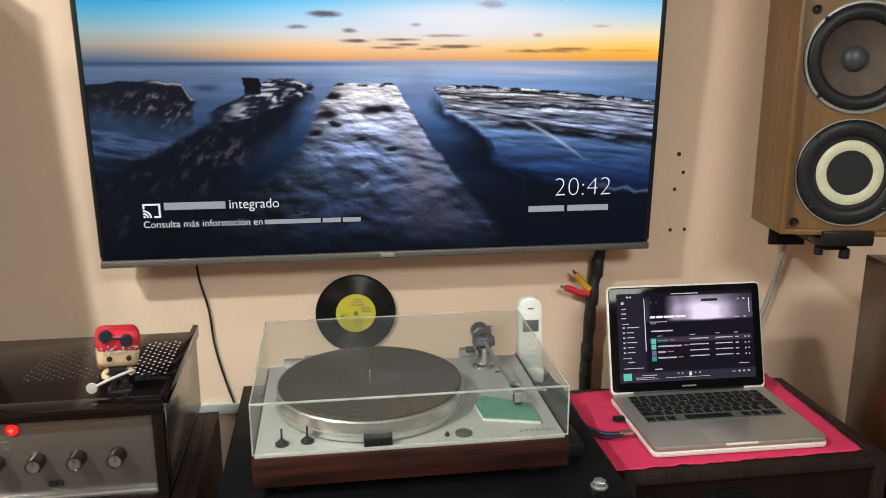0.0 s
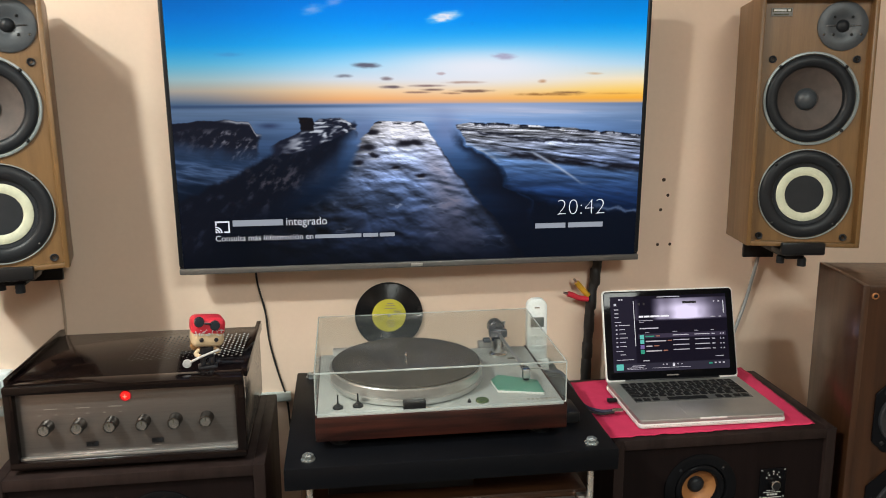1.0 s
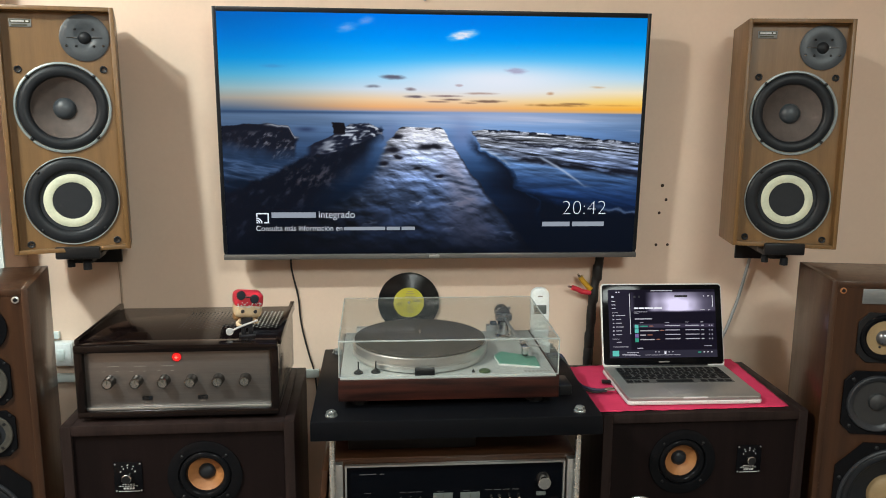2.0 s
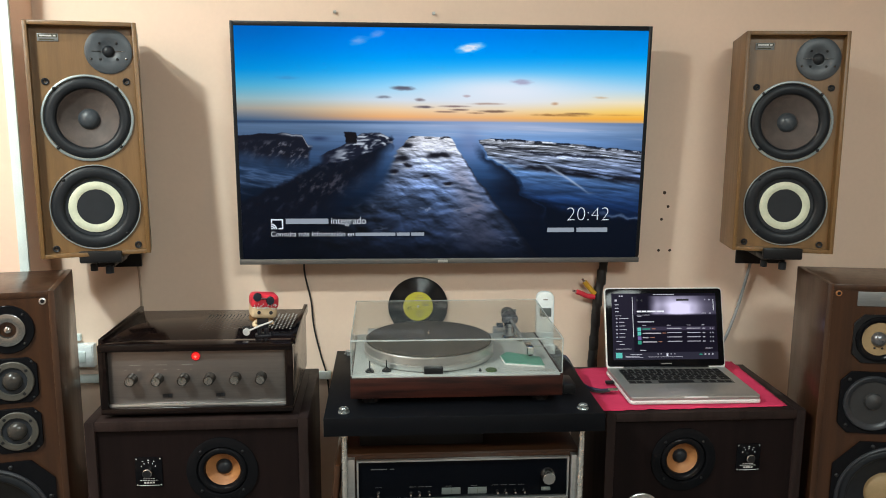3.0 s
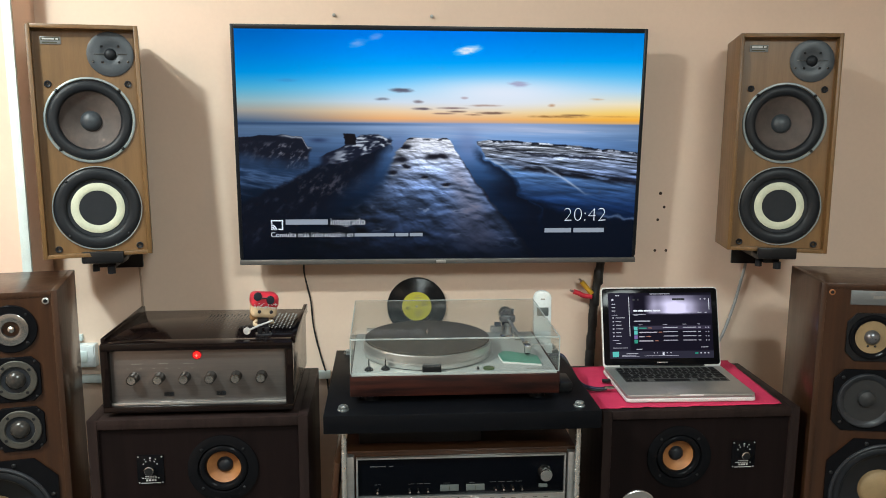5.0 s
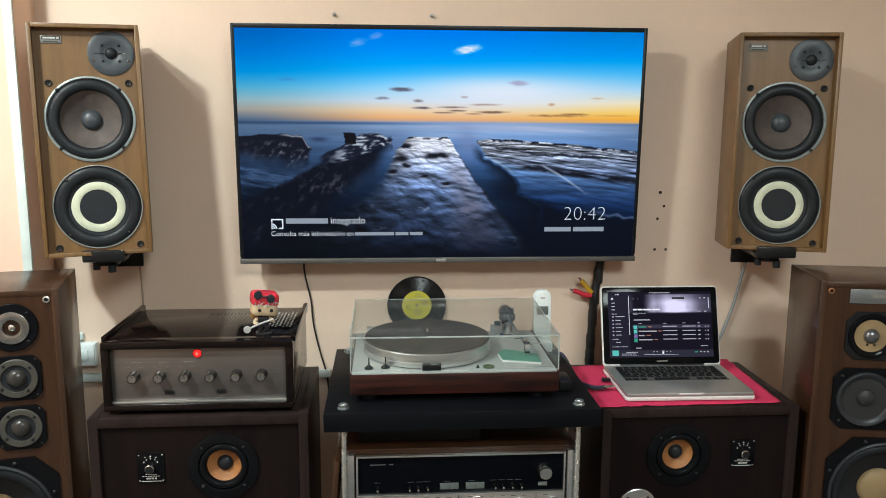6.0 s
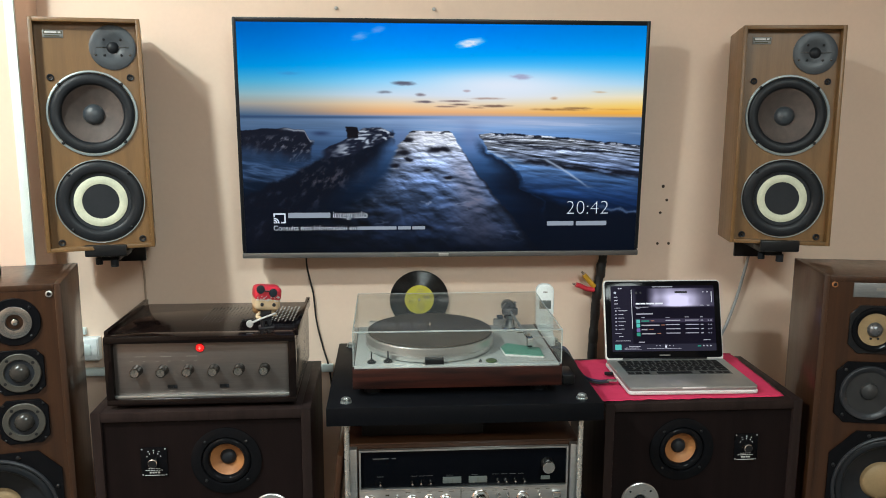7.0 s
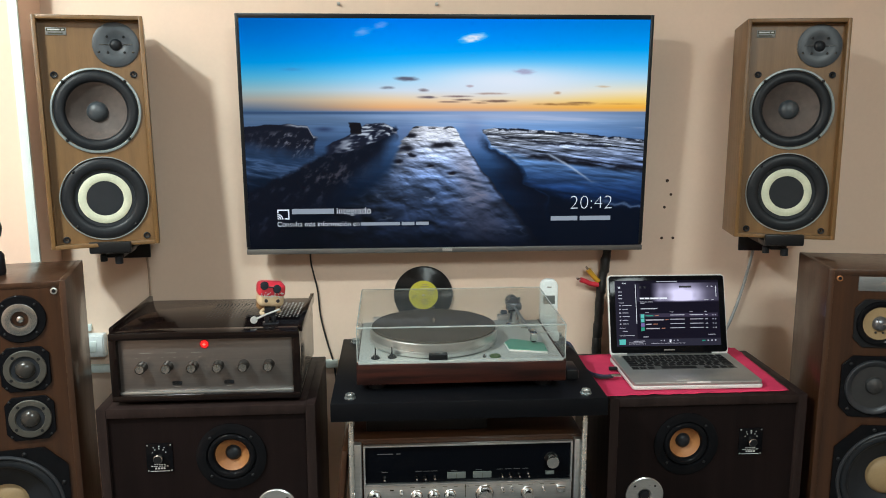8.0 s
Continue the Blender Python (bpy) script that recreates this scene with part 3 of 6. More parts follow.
    ttop = np.interp(u, [0.19, 0.24, 0.28, 0.30, 0.345, 0.37], [0.565, 0.525, 0.488, 0.462, 0.456, 0.485]) + 0.6 * jagv
    tlow = np.interp(u, [0.19, 0.26, 0.32, 0.37], [0.60, 0.575, 0.545, 0.505]) + jagv
    m = step(-0.003, 0.004, v - ttop) * step(0.004, -0.004, v - tlow) * step(0.19, 0.21, u) * step(0.378, 0.370, u)
    x, z = ground(u, v, 0.5)
    lit, _ = wet_rock(x, z, 2.4, 91, 1.6, 0.6)
    img = blend(img, (24, 28, 44), m)
    img = blend(img, (196, 202, 216), 0.95 * m * step(0.42, 0.74, lit) * step(0.20, 0.27, u))
    m = step(0.0150, 0.0120, np.abs(u - 0.272 + 0.6 * jag)) * step(0.452, 0.458, v + 0.3 * jagv) * step(0.512, 0.50, v)
    img = blend(img, (18, 17, 24), m)
    # central slab
    vs = [0.470, 0.48, 0.539, 0.632, 0.718, 0.837, 0.963, 1.05]
    ul = np.interp(v, vs, [0.425, 0.412, 0.380, 0.352, 0.300, 0.190, 0.085, 0.02]) + 0.8 * jag
    ur = np.interp(v, vs, [0.515, 0.523, 0.543, 0.577, 0.615, 0.672, 0.735, 0.78]) + 0.6 * jag
    s = np.clip((u - ul) / np.maximum(ur - ul, 1e-3), 0, 1)
    m = step(0, np.interp(v, [0.5, 0.62, 0.75], [0.005, 0.02, 0.09]), u - ul) * step(0, 0.005, ur - u) * step(0.470, 0.476, v + 0.3 * jagv)
    x, z = ground(u, v, 0.47)
    lit, _ = wet_rock(x, z, 2.2, 101, np.interp(v, [0.47, 0.6, 0.8], [1.1, 1.7, 2.4]), 1.1)
    fine, _ = wet_rock(x, z, 6.5, 111, np.interp(v, [0.47, 0.60, 0.8], [1.0, 1.3, 1.6]), 0.9)
    rock = table(v, [0.47, 0.53, 0.58, 0.64, 0.70, 0.76, 0.83, 0.90, 1.0], (226, 214, 172, 130, 92, 64, 44, 29, 14), (224, 216, 182, 146, 110, 80, 56, 38, 20), (234, 232, 212, 184, 148, 112, 82, 58, 33))
    shine = (0.42 + 1.05 * lit) * (0.62 + 0.76 * fine)
    shine = shine * (0.62 + 0.46 * step(0.02, 0.40, s)) * (1 - 0.35 * step(0.66, 0.80, v) * step(0.62, 0.25, s))
    rock = rock * shine[..., None]
    rims = ripple_lines(x + 0.1 * z, z, 2.3, 117, 7.0) * step(0.60, 0.70, v) * step(1.0, 0.86, v) * step(0.42, 0.62, fbm(x * 3.1, z * 3.1, 119, 3))
    rock = blend(rock, (146, 160, 192), np.clip(0.95 * rims, 0, 1) * np.interp(v, [0.6, 0.75, 0.95], [0.5, 0.75, 0.45]) * (0.35 + 0.65 * step(0.15, 0.5, s)))
    # the worn right shoulder catches the warm sky
    shoulder = np.exp(-((s - np.interp(v, [0.55, 0.7, 0.9], [0.86, 0.84, 0.80])) / 0.11) ** 2) * np.interp(v, [0.56, 0.64, 0.80, 0.98], [0, 0.62, 0.72, 0.50])
    warm = table(v, [0.6, 0.72, 0.84, 0.98], (172, 140, 88, 46), (160, 134, 88, 48), (168, 150, 108, 64))
    rock = rock + (warm - rock) * np.clip(shoulder * (0.15 + 1.2 * lit * (0.5 + fine)), 0, 1)[..., None]
    rock = blend(rock, (12, 15, 24), 0.75 * step(0.955, 0.99, s) * step(0.50, 0.60, v))
    rock = blend(rock, (14, 16, 24), 0.9 * step(0.009, 0.001, np.abs(v - 0.478 + jagv * 0.5)) * step(0.38, 0.55, fbm(u * 50, v * 60, 121)))
    for pu, pv, pr in ((0.408, 0.516, 0.014), (0.478, 0.558, 0.020), (0.503, 0.554, 0.017), (0.509, 0.678, 0.013), (0.397, 0.572, 0.019), (0.41, 0.60, 0.014), (0.46, 0.645, 0.010), (0.375, 0.625, 0.015)):
        hole = ((u - pu + 0.8 * jag) / pr) ** 2 + ((v - pv + 0.7 * jagv) / (pr * 0.70)) ** 2
        rock = blend(rock, (18, 18, 27), 0.95 * np.exp(-hole ** 2))
        rock = blend(rock, (214, 218, 230), 0.5 * np.exp(-((u - pu + jag) / pr) ** 2 - ((v - pv - pr * 0.8) / (pr * 0.25)) ** 2))
    img = img * (1 - m[..., None]) + rock * m[..., None]
    # right slab: pale broken top, a dark step across it, smooth blue lower shelf
    top = np.interp(u, [0.58, 0.62, 0.72, 0.82, 1.0], [0.488, 0.480, 0.486, 0.500, 0.530]) + 0.7 * jagv
    left_u = np.interp(v, [0.48, 0.53, 0.565, 0.60, 0.65, 0.73, 0.78], [0.588, 0.598, 0.612, 0.650, 0.690, 0.702, 0.76]) + 1.1 * jag
    body = step(-0.002, 0.004, v - top) * step(-0.002, 0.004, u - left_u)
    x, z = ground(u, v - 0.05 * (u - 0.6), 0.40)
    lit, _ = wet_rock(x * 0.6, z, 2.2, 131, np.interp(v, [0.48, 0.6, 0.75], [2.2, 2.0, 1.1]), 1.3)
    fine, _ = wet_rock(x * 0.6, z, 6.0, 141, 1.7, 1.0)
    shelf = v - np.interp(u, [0.60, 0.70, 0.85, 1.0], [0.545, 0.600, 0.640, 0.668]) - 0.8 * jagv
    pale = table(v, [0.48, 0.53, 0.58, 0.64], (206, 192, 158, 122), (208, 198, 172, 142), (220, 218, 206, 188))
    blue = table(v - 0.10 * (u - 0.8), [0.58, 0.64, 0.70, 0.76, 0.82, 0.90], (126, 84, 54, 26, 10, 6), (150, 114, 84, 50, 24, 14), (188, 160, 134, 94, 52, 32))
    k = step(-0.006, 0.020, shelf)[..., None]
    rock = pale * ((0.16 + 1.16 * lit) * (0.58 + 0.72 * fine))[..., None] * (1 - k) + blue * ((0.58 + 0.72 * lit) * (0.80 + 0.34 * fine))[..., None] * k
    band = np.exp(-((shelf + 0.004) / np.interp(u, [0.6, 0.75, 0.9, 1.0], [0.004, 0.010, 0.016, 0.014])) ** 2)
    rock = blend(rock, (16, 17, 26), np.clip(0.92 * band * step(0.34, 0.52, fbm(u * 12, v * 30, 151)) * step(0.62, 0.70, u), 0, 1))
    crack = np.exp(-((v - np.interp(u, [0.60, 0.75, 0.9, 1.0], [0.510, 0.545, 0.560, 0.580]) - jagv) / 0.006) ** 2)
    rock = blend(rock, (22, 24, 36), np.clip(0.85 * crack * step(0.40, 0.55, fbm(u * 15, v * 20, 153)), 0, 1))
    ridge = np.exp(-((v - np.interp(u, [0.755, 0.80, 0.87], [0.595, 0.635, 0.720]) - 0.3 * jagv) / 0.006) ** 2) * step(0.745, 0.765, u) * step(0.90, 0.82, u)
    rock = blend(rock, (176, 190, 216), 0.75 * ridge)
    rock = blend(rock, (16, 18, 28), step(0.020, 0.002, v - top) * step(0.42, 0.56, fbm(u * 60, v * 40, 161)))
    rock = blend(rock, (208, 212, 224), 0.45 * np.exp(-((u - left_u - 0.008) / 0.006) ** 2) * step(0.45, 0.65, fbm(u * 40, v * 50, 163)) * step(0.66, 0.58, v))
    low = np.interp(u, [0.60, 0.70, 0.80, 1.0], [0.68, 0.735, 0.800, 0.845]) + 1.2 * jagv
    img = img * (1 - body[..., None]) + blend(rock, (8, 15, 29), step(-0.035, 0.015, v - low)) * body[..., None]
    img = blend(img, (120, 140, 176), 0.55 * body * np.exp(-((v - low + 0.012) / 0.006) ** 2) * step(0.84, 0.95, u))
    cliff = step(0.0, 0.012, left_u - u) * step(np.interp(v, [0.5, 0.6, 0.7], [0.02, 0.05, 0.12]), 0.0, left_u - u) * step(0.49, 0.56, v) * (1 - m)
    img = blend(img, (9, 13, 25), 0.85 * np.clip(cliff, 0, 1) * step(0.98, 0.75, v))
    # everything sinks into dark towards the bottom edge of the picture
    img = blend(img, (5, 11, 24), 0.75 * step(0.86, 1.04, v))
    return np.clip(img, 0, 255)


def picture_mesh(name, w, h, cols, rows, colours, mat, parent, x0, y, z0):
    """A flat grid at depth y whose points carry colours(u, v)."""
    u, v = np.meshgrid(np.linspace(0, 1, cols + 1), np.linspace(0, 1, rows + 1))
    co = np.stack([x0 + u * w, np.full_like(u, y), z0 + (1 - v) * h], -1).reshape(-1, 3)
    i = np.arange((rows + 1) * (cols + 1)).reshape(rows + 1, cols + 1)
    quads = np.stack([i[1:, :-1], i[1:, 1:], i[:-1, 1:], i[:-1, :-1]], -1).reshape(-1, 4)
    me = bpy.data.meshes.new(name)
    me.vertices.add(len(co))
    me.vertices.foreach_set("co", co.ravel())
    me.loops.add(quads.size)
    me.loops.foreach_set("vertex_index", quads.ravel())
    me.polygons.add(len(quads))
    me.polygons.foreach_set("loop_start", np.arange(0, quads.size, 4))
    me.update()
    me.validate()
    att = me.attributes.new("picture", "FLOAT_COLOR", "POINT")
    rgb = linear(colours(u, v)).reshape(-1, 3)
    att.data.foreach_set("color", np.concatenate([rgb, np.ones((len(rgb), 1))], 1).ravel())
    me.materials.append(mat)
    ob = new(name, me)
    ob.parent = parent
    return ob


TV_W, TV_H = 1.120, 0.649
tv = thing("television", pose(0.091, 1.493, 1.005, 2.4), "large flat television showing a seascape, hung on the peach wall", "television")
part("casing", box(-TV_W / 2, TV_W / 2, 0.004, 0.030, 0.004, TV_H, 0.003), M_BEZEL, tv)
part("rear_housing", box(-0.42, 0.42, 0.029, 0.068, 0.03, 0.40, 0.012), M_PLASTIC, tv)
bz = 0.0095
part("bezel", box(-TV_W / 2, -TV_W / 2 + bz, 0, 0.006, 0.02, TV_H, 0.001), M_BEZEL, tv)
part("bezel", box(TV_W / 2 - bz, TV_W / 2, 0, 0.006, 0.02, TV_H, 0.001), M_BEZEL, tv)
part("bezel", box(-TV_W / 2 + bz, TV_W / 2 - bz, 0, 0.006, TV_H - 0.012, TV_H, 0.001), M_BEZEL, tv)
part("bottom_trim", box(-TV_W / 2, TV_W / 2, -0.004, 0.012, 0, 0.014, 0.002), M_TVTRIM, tv, "grey metal strip along the lower edge")
part("badge", box(-0.014, 0.014, -0.0052, -0.004, 0.003, 0.011, 0.0004), M_SATIN, tv)
SX0, SX1, SZ0, SZ1 = -TV_W / 2 + bz, TV_W / 2 - bz, 0.014, TV_H - 0.012
SW, SH = SX1 - SX0, SZ1 - SZ0
screen = picture_mesh("screen", SW, SH, 960, 540, seascape, M_TV, tv, SX0, 0.0025, SZ0)


def on_tv(u, v):
    return SX0 + u * SW, SZ0 + (1 - v) * SH


tx, tz = on_tv(0.814, 0.830)
lettering("20:42", 0.0560, M_TEXT, screen, tx, 0.0018, tz, "clock_digits", 0.120)
tx, tz = on_tv(0.070, 0.897)
lettering("Consulta más información en", 0.0195, M_TEXT, screen, tx, 0.0018, tz, "screen_line", 0.226)
ax, az = on_tv(0.280, 0.897)
for a, b in ((0.0, 0.110), (0.114, 0.150), (0.154, 0.190)):
    part("address_bar", bar(ax + a, ax + b, az + 0.0005, az + 0.0095, 0.0022), M_TEXTBAR, screen)
ax, az = on_tv(0.108, 0.842)
part("name_bar", bar(ax, ax + 0.116, az + 0.0005, az + 0.0150, 0.0022), M_TEXTBAR, screen)
ax, az = on_tv(0.219, 0.842)
lettering("integrado", 0.0275, M_TEXT, screen, ax, 0.0018, az, "screen_word", 0.095)
ax, az = on_tv(0.767, 0.884)
part("credit_bar", bar(ax, ax + 0.076, az + 0.001, az + 0.0135, 0.0022), M_TEXTBAR, screen)
part("credit_bar", bar(ax + 0.083, ax + 0.171, az + 0.001, az + 0.0135, 0.0022), M_TEXTBAR, screen)
bm = bmesh.new()
ax, az = on_tv(0.0715, 0.865)
bar(ax, ax + 0.033, az + 0.0245, az + 0.028, 0.0022, bm)
bar(ax + 0.0295, ax + 0.033, az, az + 0.0245, 0.0022, bm)
bar(ax + 0.020, ax + 0.0295, az, az + 0.0035, 0.0022, bm)
bar(ax, ax + 0.0035, az + 0.018, az + 0.0245, 0.0022, bm)
for r in (0.005, 0.0105, 0.016):
    own = bmesh.new()
    pts = [(math.cos(radians(a)), math.sin(radians(a))) for a in range(0, 91, 15)]
    lo = [own.verts.new((ax + (r - 0.0035) * c, 0.002, az + (r - 0.0035) * s)) for c, s in pts]
    hi = [own.verts.new((ax + r * c, 0.002, az + r * s)) for c, s in pts]
    for i in range(len(pts) - 1):
        own.faces.new((lo[i], hi[i], hi[i + 1], lo[i + 1]))
    join(bm, own)
part("cast_mark", bm, M_TEXT, screen)
whole("wall_bracket", box(-0.15, 0.33, 1.535, WALL_Y, 1.14, 1.40, 0.004), M_PLASTIC, pose(0, 0, 0), "black steel television bracket on the wall", "wall bracket")


# ---- loudspeakers on the wall ----
def cone_driver(parent, name, cx, cz, y, ring, surround, cone, cap, mats, depth=0.028, cap_r=0.02, cream=None, cap_out=0.010):
    """One loudspeaker driver: mounting ring, rubber surround, cone and dust cap, each a mesh of its own."""
    m_ring, m_sur, m_cone, m_cap = mats
    drv = part(name, lathe([(ring, 0.001), (ring, -0.004), (ring - 0.002, -0.005), (surround + 0.002, -0.005), (surround, -0.002), (surround, 0.006)], cx, y, cz), m_ring, parent)
    mid = (surround + cone) / 2
    roll = [(surround + 0.001, 0.003)] + [(mid + (surround - cone) / 2 * math.cos(radians(a)), 0.002 - 0.008 * math.sin(radians(a))) for a in range(0, 181, 20)] + [(cone - 0.001, 0.006)]
    part("surround", lathe(roll, cx, y, cz), m_sur, drv)
    if cream:
        part("cone", lathe([(cone, 0.003), (cream[0], 0.004), (cream[0], 0.003), (0, 0.003)], cx, y, cz), m_cone, drv)
        part("cream_ring", lathe([(cream[0], 0.004), (cream[0], 0.0022), (cream[0] - 0.0006, 0.0018), (cream[1] + 0.0006, 0.0018), (cream[1], 0.0022), (cream[1], 0.004)], cx, y, cz), M_CREAM, drv)
    else:
        part("cone", lathe([(cone + 0.002, 0.004), (cone, 0.005)] + [(cone + (cap_r - cone) * t, 0.005 + (depth - 0.005) * t ** 0.8) for t in (0.15, 0.3, 0.45, 0.6, 0.75, 0.9, 1.0)] + [(0, depth)], cx, y, cz), m_cone, drv)
        part("dust_cap", lathe([(cap_r + 0.001, depth - 0.001)] + [(cap_r * math.cos(radians(a)), depth - 0.002 - cap_out * math.sin(radians(a))) for a in range(0, 90, 15)] + [(0, depth - 0.002 - cap_out)], cx, y, cz, "y", 32), m_cap, drv)
    return drv


def wall_speaker(m):
    """A teak two-way box with an open front: tweeter, woofer and a passive cone with a cream ring."""
    W, H, D, T, R = 0.251, 0.566, 0.205, 0.010, 0.026
    sp = thing("bookshelf_speaker", m, "teak-veneered loudspeaker without its grille, on a black wall bracket", "loudspeaker", "wall loudspeakers")
    w2 = W / 2
    part("side_board", box(-w2, -w2 + T, 0, D, 0, H, 0.0015), M_BOARD, sp)
    part("side_board", box(w2 - T, w2, 0, D, 0, H, 0.0015), M_BOARD, sp)
    part("top_board", box(-w2 + T, w2 - T, 0.0005, D, H - T, H, 0.001), M_BOARD, sp)
    part("bottom_board", box(-w2 + T, w2 - T, 0.0005, D, 0, T, 0.001), M_BOARD, sp)
    part("back_board", box(-w2 + T, w2 - T, D - T, D - 0.001, T, H - T), M_DARKFACE, sp)
    zt, zw, zp = H - 0.067, H - 0.228, H - 0.446
    bm = holed(W - 2 * T, H - 2 * T, R, [(0.001, zw - T, 0.095), (0.004, zp - T, 0.097)])
    bmesh.ops.translate(bm, verts=bm.verts, vec=(0, 0, T))
    part("baffle", bm, M_BOARD, sp)
    tw = part("tweeter", lathe([(0.0545, 0.001), (0.0545, -0.003), (0.0525, -0.004), (0.022, -0.003), (0.019, -0.0012), (0.014, -0.0010), (0, -0.0010)], 0.058, R, zt), M_GREYPL, sp)
    part("dome", lathe([(0.0165, 0.002)] + [(0.0150 * math.cos(radians(a)), 0.001 - 0.011 * math.sin(radians(a))) for a in range(0, 90, 15)] + [(0, -0.010)], 0.058, R, zt, "y", 28), M_RUBBER, tw)
    part("phase_bar", box(0.020, 0.044, R - 0.005, R - 0.003, zt - 0.0007, zt + 0.0007, 0.0004), M_KNOB, tw)
    part("phase_bar", box(0.072, 0.096, R - 0.005, R - 0.003, zt - 0.0007, zt + 0.0007, 0.0004), M_KNOB, tw)
    screws(tw, ring_spots(0.058, zt, 0.027, 4), R - 0.0035, 0.0032)
    screws(tw, ring_spots(0.058, zt, 0.044, 2, 205)[:1] + ring_spots(0.058, zt, 0.044, 2, -25)[:1], R - 0.0035, 0.0028, M_KNOB)
    wf = cone_driver(sp, "woofer", 0.001, zw, R, 0.105, 0.0985, 0.072, 0, (M_RING, M_RUBBER, M_CONE, M_GREYPL), 0.034, 0.0245, None, 0.016)
    screws(wf, ring_spots(0.001, zw, 0.1005, 4), R - 0.005, 0.0042)
    pr = cone_driver(sp, "passive_cone", 0.004, zp, R, 0.1045, 0.102, 0.071, 0, (M_RING, M_RUBBER, M_CONEBLACK, M_RUBBER), 0.02, 0.02, (0.0630, 0.0435))
    screws(pr, ring_spots(0.004, zp, 0.0965, 4), R - 0.004, 0.0042)
    for sx, sz in ((-0.088, H - 0.140), (0.094, H - 0.140), (-0.092, H - 0.545), (0.096, H - 0.545)):
        part("grille_socket", lathe([(0.0085, 0.001), (0.0085, -0.003), (0.007, -0.004), (0.0045, -0.003), (0.004, 0.0), (0, 0.0)], sx, R, sz, "y", 20), M_RUBBER, sp)
    bd = part("badge", box(-0.098, -0.052, R - 0.002, R, H - 0.045, H - 0.027, 0.0006), M_PLATE, sp, "small silver maker's plate")
    bm = bmesh.new()
    bar(-0.096, -0.054, H - 0.036, H - 0.0285, R - 0.002, bm)
    part("plate_field", bm, M_INK, bd)
    bm = bmesh.new()
    bar(-0.093, -0.066, H - 0.034, H - 0.0305, R - 0.0027, bm)
    bar(-0.063, -0.057, H - 0.034, H - 0.0305, R - 0.0027, bm)
    part("plate_bars", bm, M_PRINT, bd)
    bm = bmesh.new()
    bar(-0.093, -0.060, H - 0.0425, H - 0.0395, R - 0.002, bm)
    part("plate_line", bm, M_INK, bd)
    return sp


LSP = pose(-0.777, 1.286, 1.068, -4.2, -0.7, 15.5)
RSP = pose(0.9686, 1.291, 1.067, -2.9, 0.6, -14.0)
first_speaker = wall_speaker(LSP)
copy_thing(first_speaker, RSP)


def speaker_bracket(m):
    """The clamp below a wall speaker: black arms, a clamp plate at the front edge and wing screws, reaching back to the wall."""
    br = thing("speaker_bracket", m, "black steel wall bracket clamped under the loudspeaker", "wall bracket", "speaker brackets")
    part("clamp_plate", box(-0.050, 0.050, -0.012, 0.05, -0.014, -0.001, 0.003), M_PLASTIC, br)
    part("clamp_lip", box(-0.050, 0.050, -0.014, -0.002, -0.012, 0.016, 0.003), M_PLASTIC, br)
    part("arm", box(-0.022, 0.022, 0.03, 0.262, -0.032, -0.012, 0.003), M_PLASTIC, br)
    part("wing_screw", disc(0.012, -0.045, 0.02, 0.010, 0.020, "z", 0.002, 12), M_RUBBER, br)
    part("wing_screw", disc(-0.030, -0.042, 0.04, 0.009, 0.018, "z", 0.002, 12), M_RUBBER, br)
    part("wall_plate", box(-0.04, 0.04, 0.255, 0.266, -0.075, 0.0, 0.002), M_PLASTIC, br)
    return br


lb = speaker_bracket(pose(-0.770, 1.298, 1.064, 0, 0, 5.0))
copy_thing(lb, pose(0.966, 1.290, 1.063, 0, 0, -8.0))


# ---- floor loudspeakers at the sides ----
def cabinet(name, m, W, H, D, mat_body, mat_face, holes, label, group, rim=0.016, recess=0.006, face_z=0.0, category="loudspeaker"):
    sp = thing(name, m, label, category, group)
    w2 = W / 2
    part("side_board", box(-w2, -w2 + rim, 0, D, 0, H, 0.0015), mat_body, sp)
    part("side_board", box(w2 - rim, w2, 0, D, 0, H, 0.0015), mat_body, sp)
    part("top_board", box(-w2 + rim, w2 - rim, 0.0004, D, H - rim, H - 0.0004, 0.001), mat_body, sp)
    part("bottom_board", box(-w2 + rim, w2 - rim, 0.0004, D, 0, rim, 0.001), mat_body, sp)
    part("back_board", box(-w2 + rim, w2 - rim, D - 0.012, D - 0.001, rim, H - rim), mat_face, sp)
    bm = holed(W - 2 * rim, H - 2 * rim, recess, [(x, z - rim, r) for x, z, r in holes])
    bmesh.ops.translate(bm, verts=bm.verts, vec=(0, 0, rim))
    part("baffle", bm, mat_face, sp)
    return sp


def rounded_plate(cx, cz, half, cut, y, thick):
    """A square mounting plate with cut corners, standing proud of the baffle, with a round hole left by its driver's ring."""
    bm = bmesh.new()
    pts = [(-half + cut, -half), (half - cut, -half), (half, -half + cut), (half, half - cut), (half - cut, half), (-half + cut, half), (-half, half - cut), (-half, -half + cut)]
    vs = [bm.verts.new((cx + a, y, cz + b)) for a, b in pts]
    f = bm.faces.new(vs)
    out = bmesh.ops.extrude_face_region(bm, geom=[f])
    bmesh.ops.translate(bm, verts=[v for v in out["geom"] if isinstance(v, bmesh.types.BMVert)], vec=(0, -thick, 0))
    bmesh.ops.bevel(bm, geom=bm.edges[:], offset=0.0012, segments=1, affect="EDGES")
    return bm


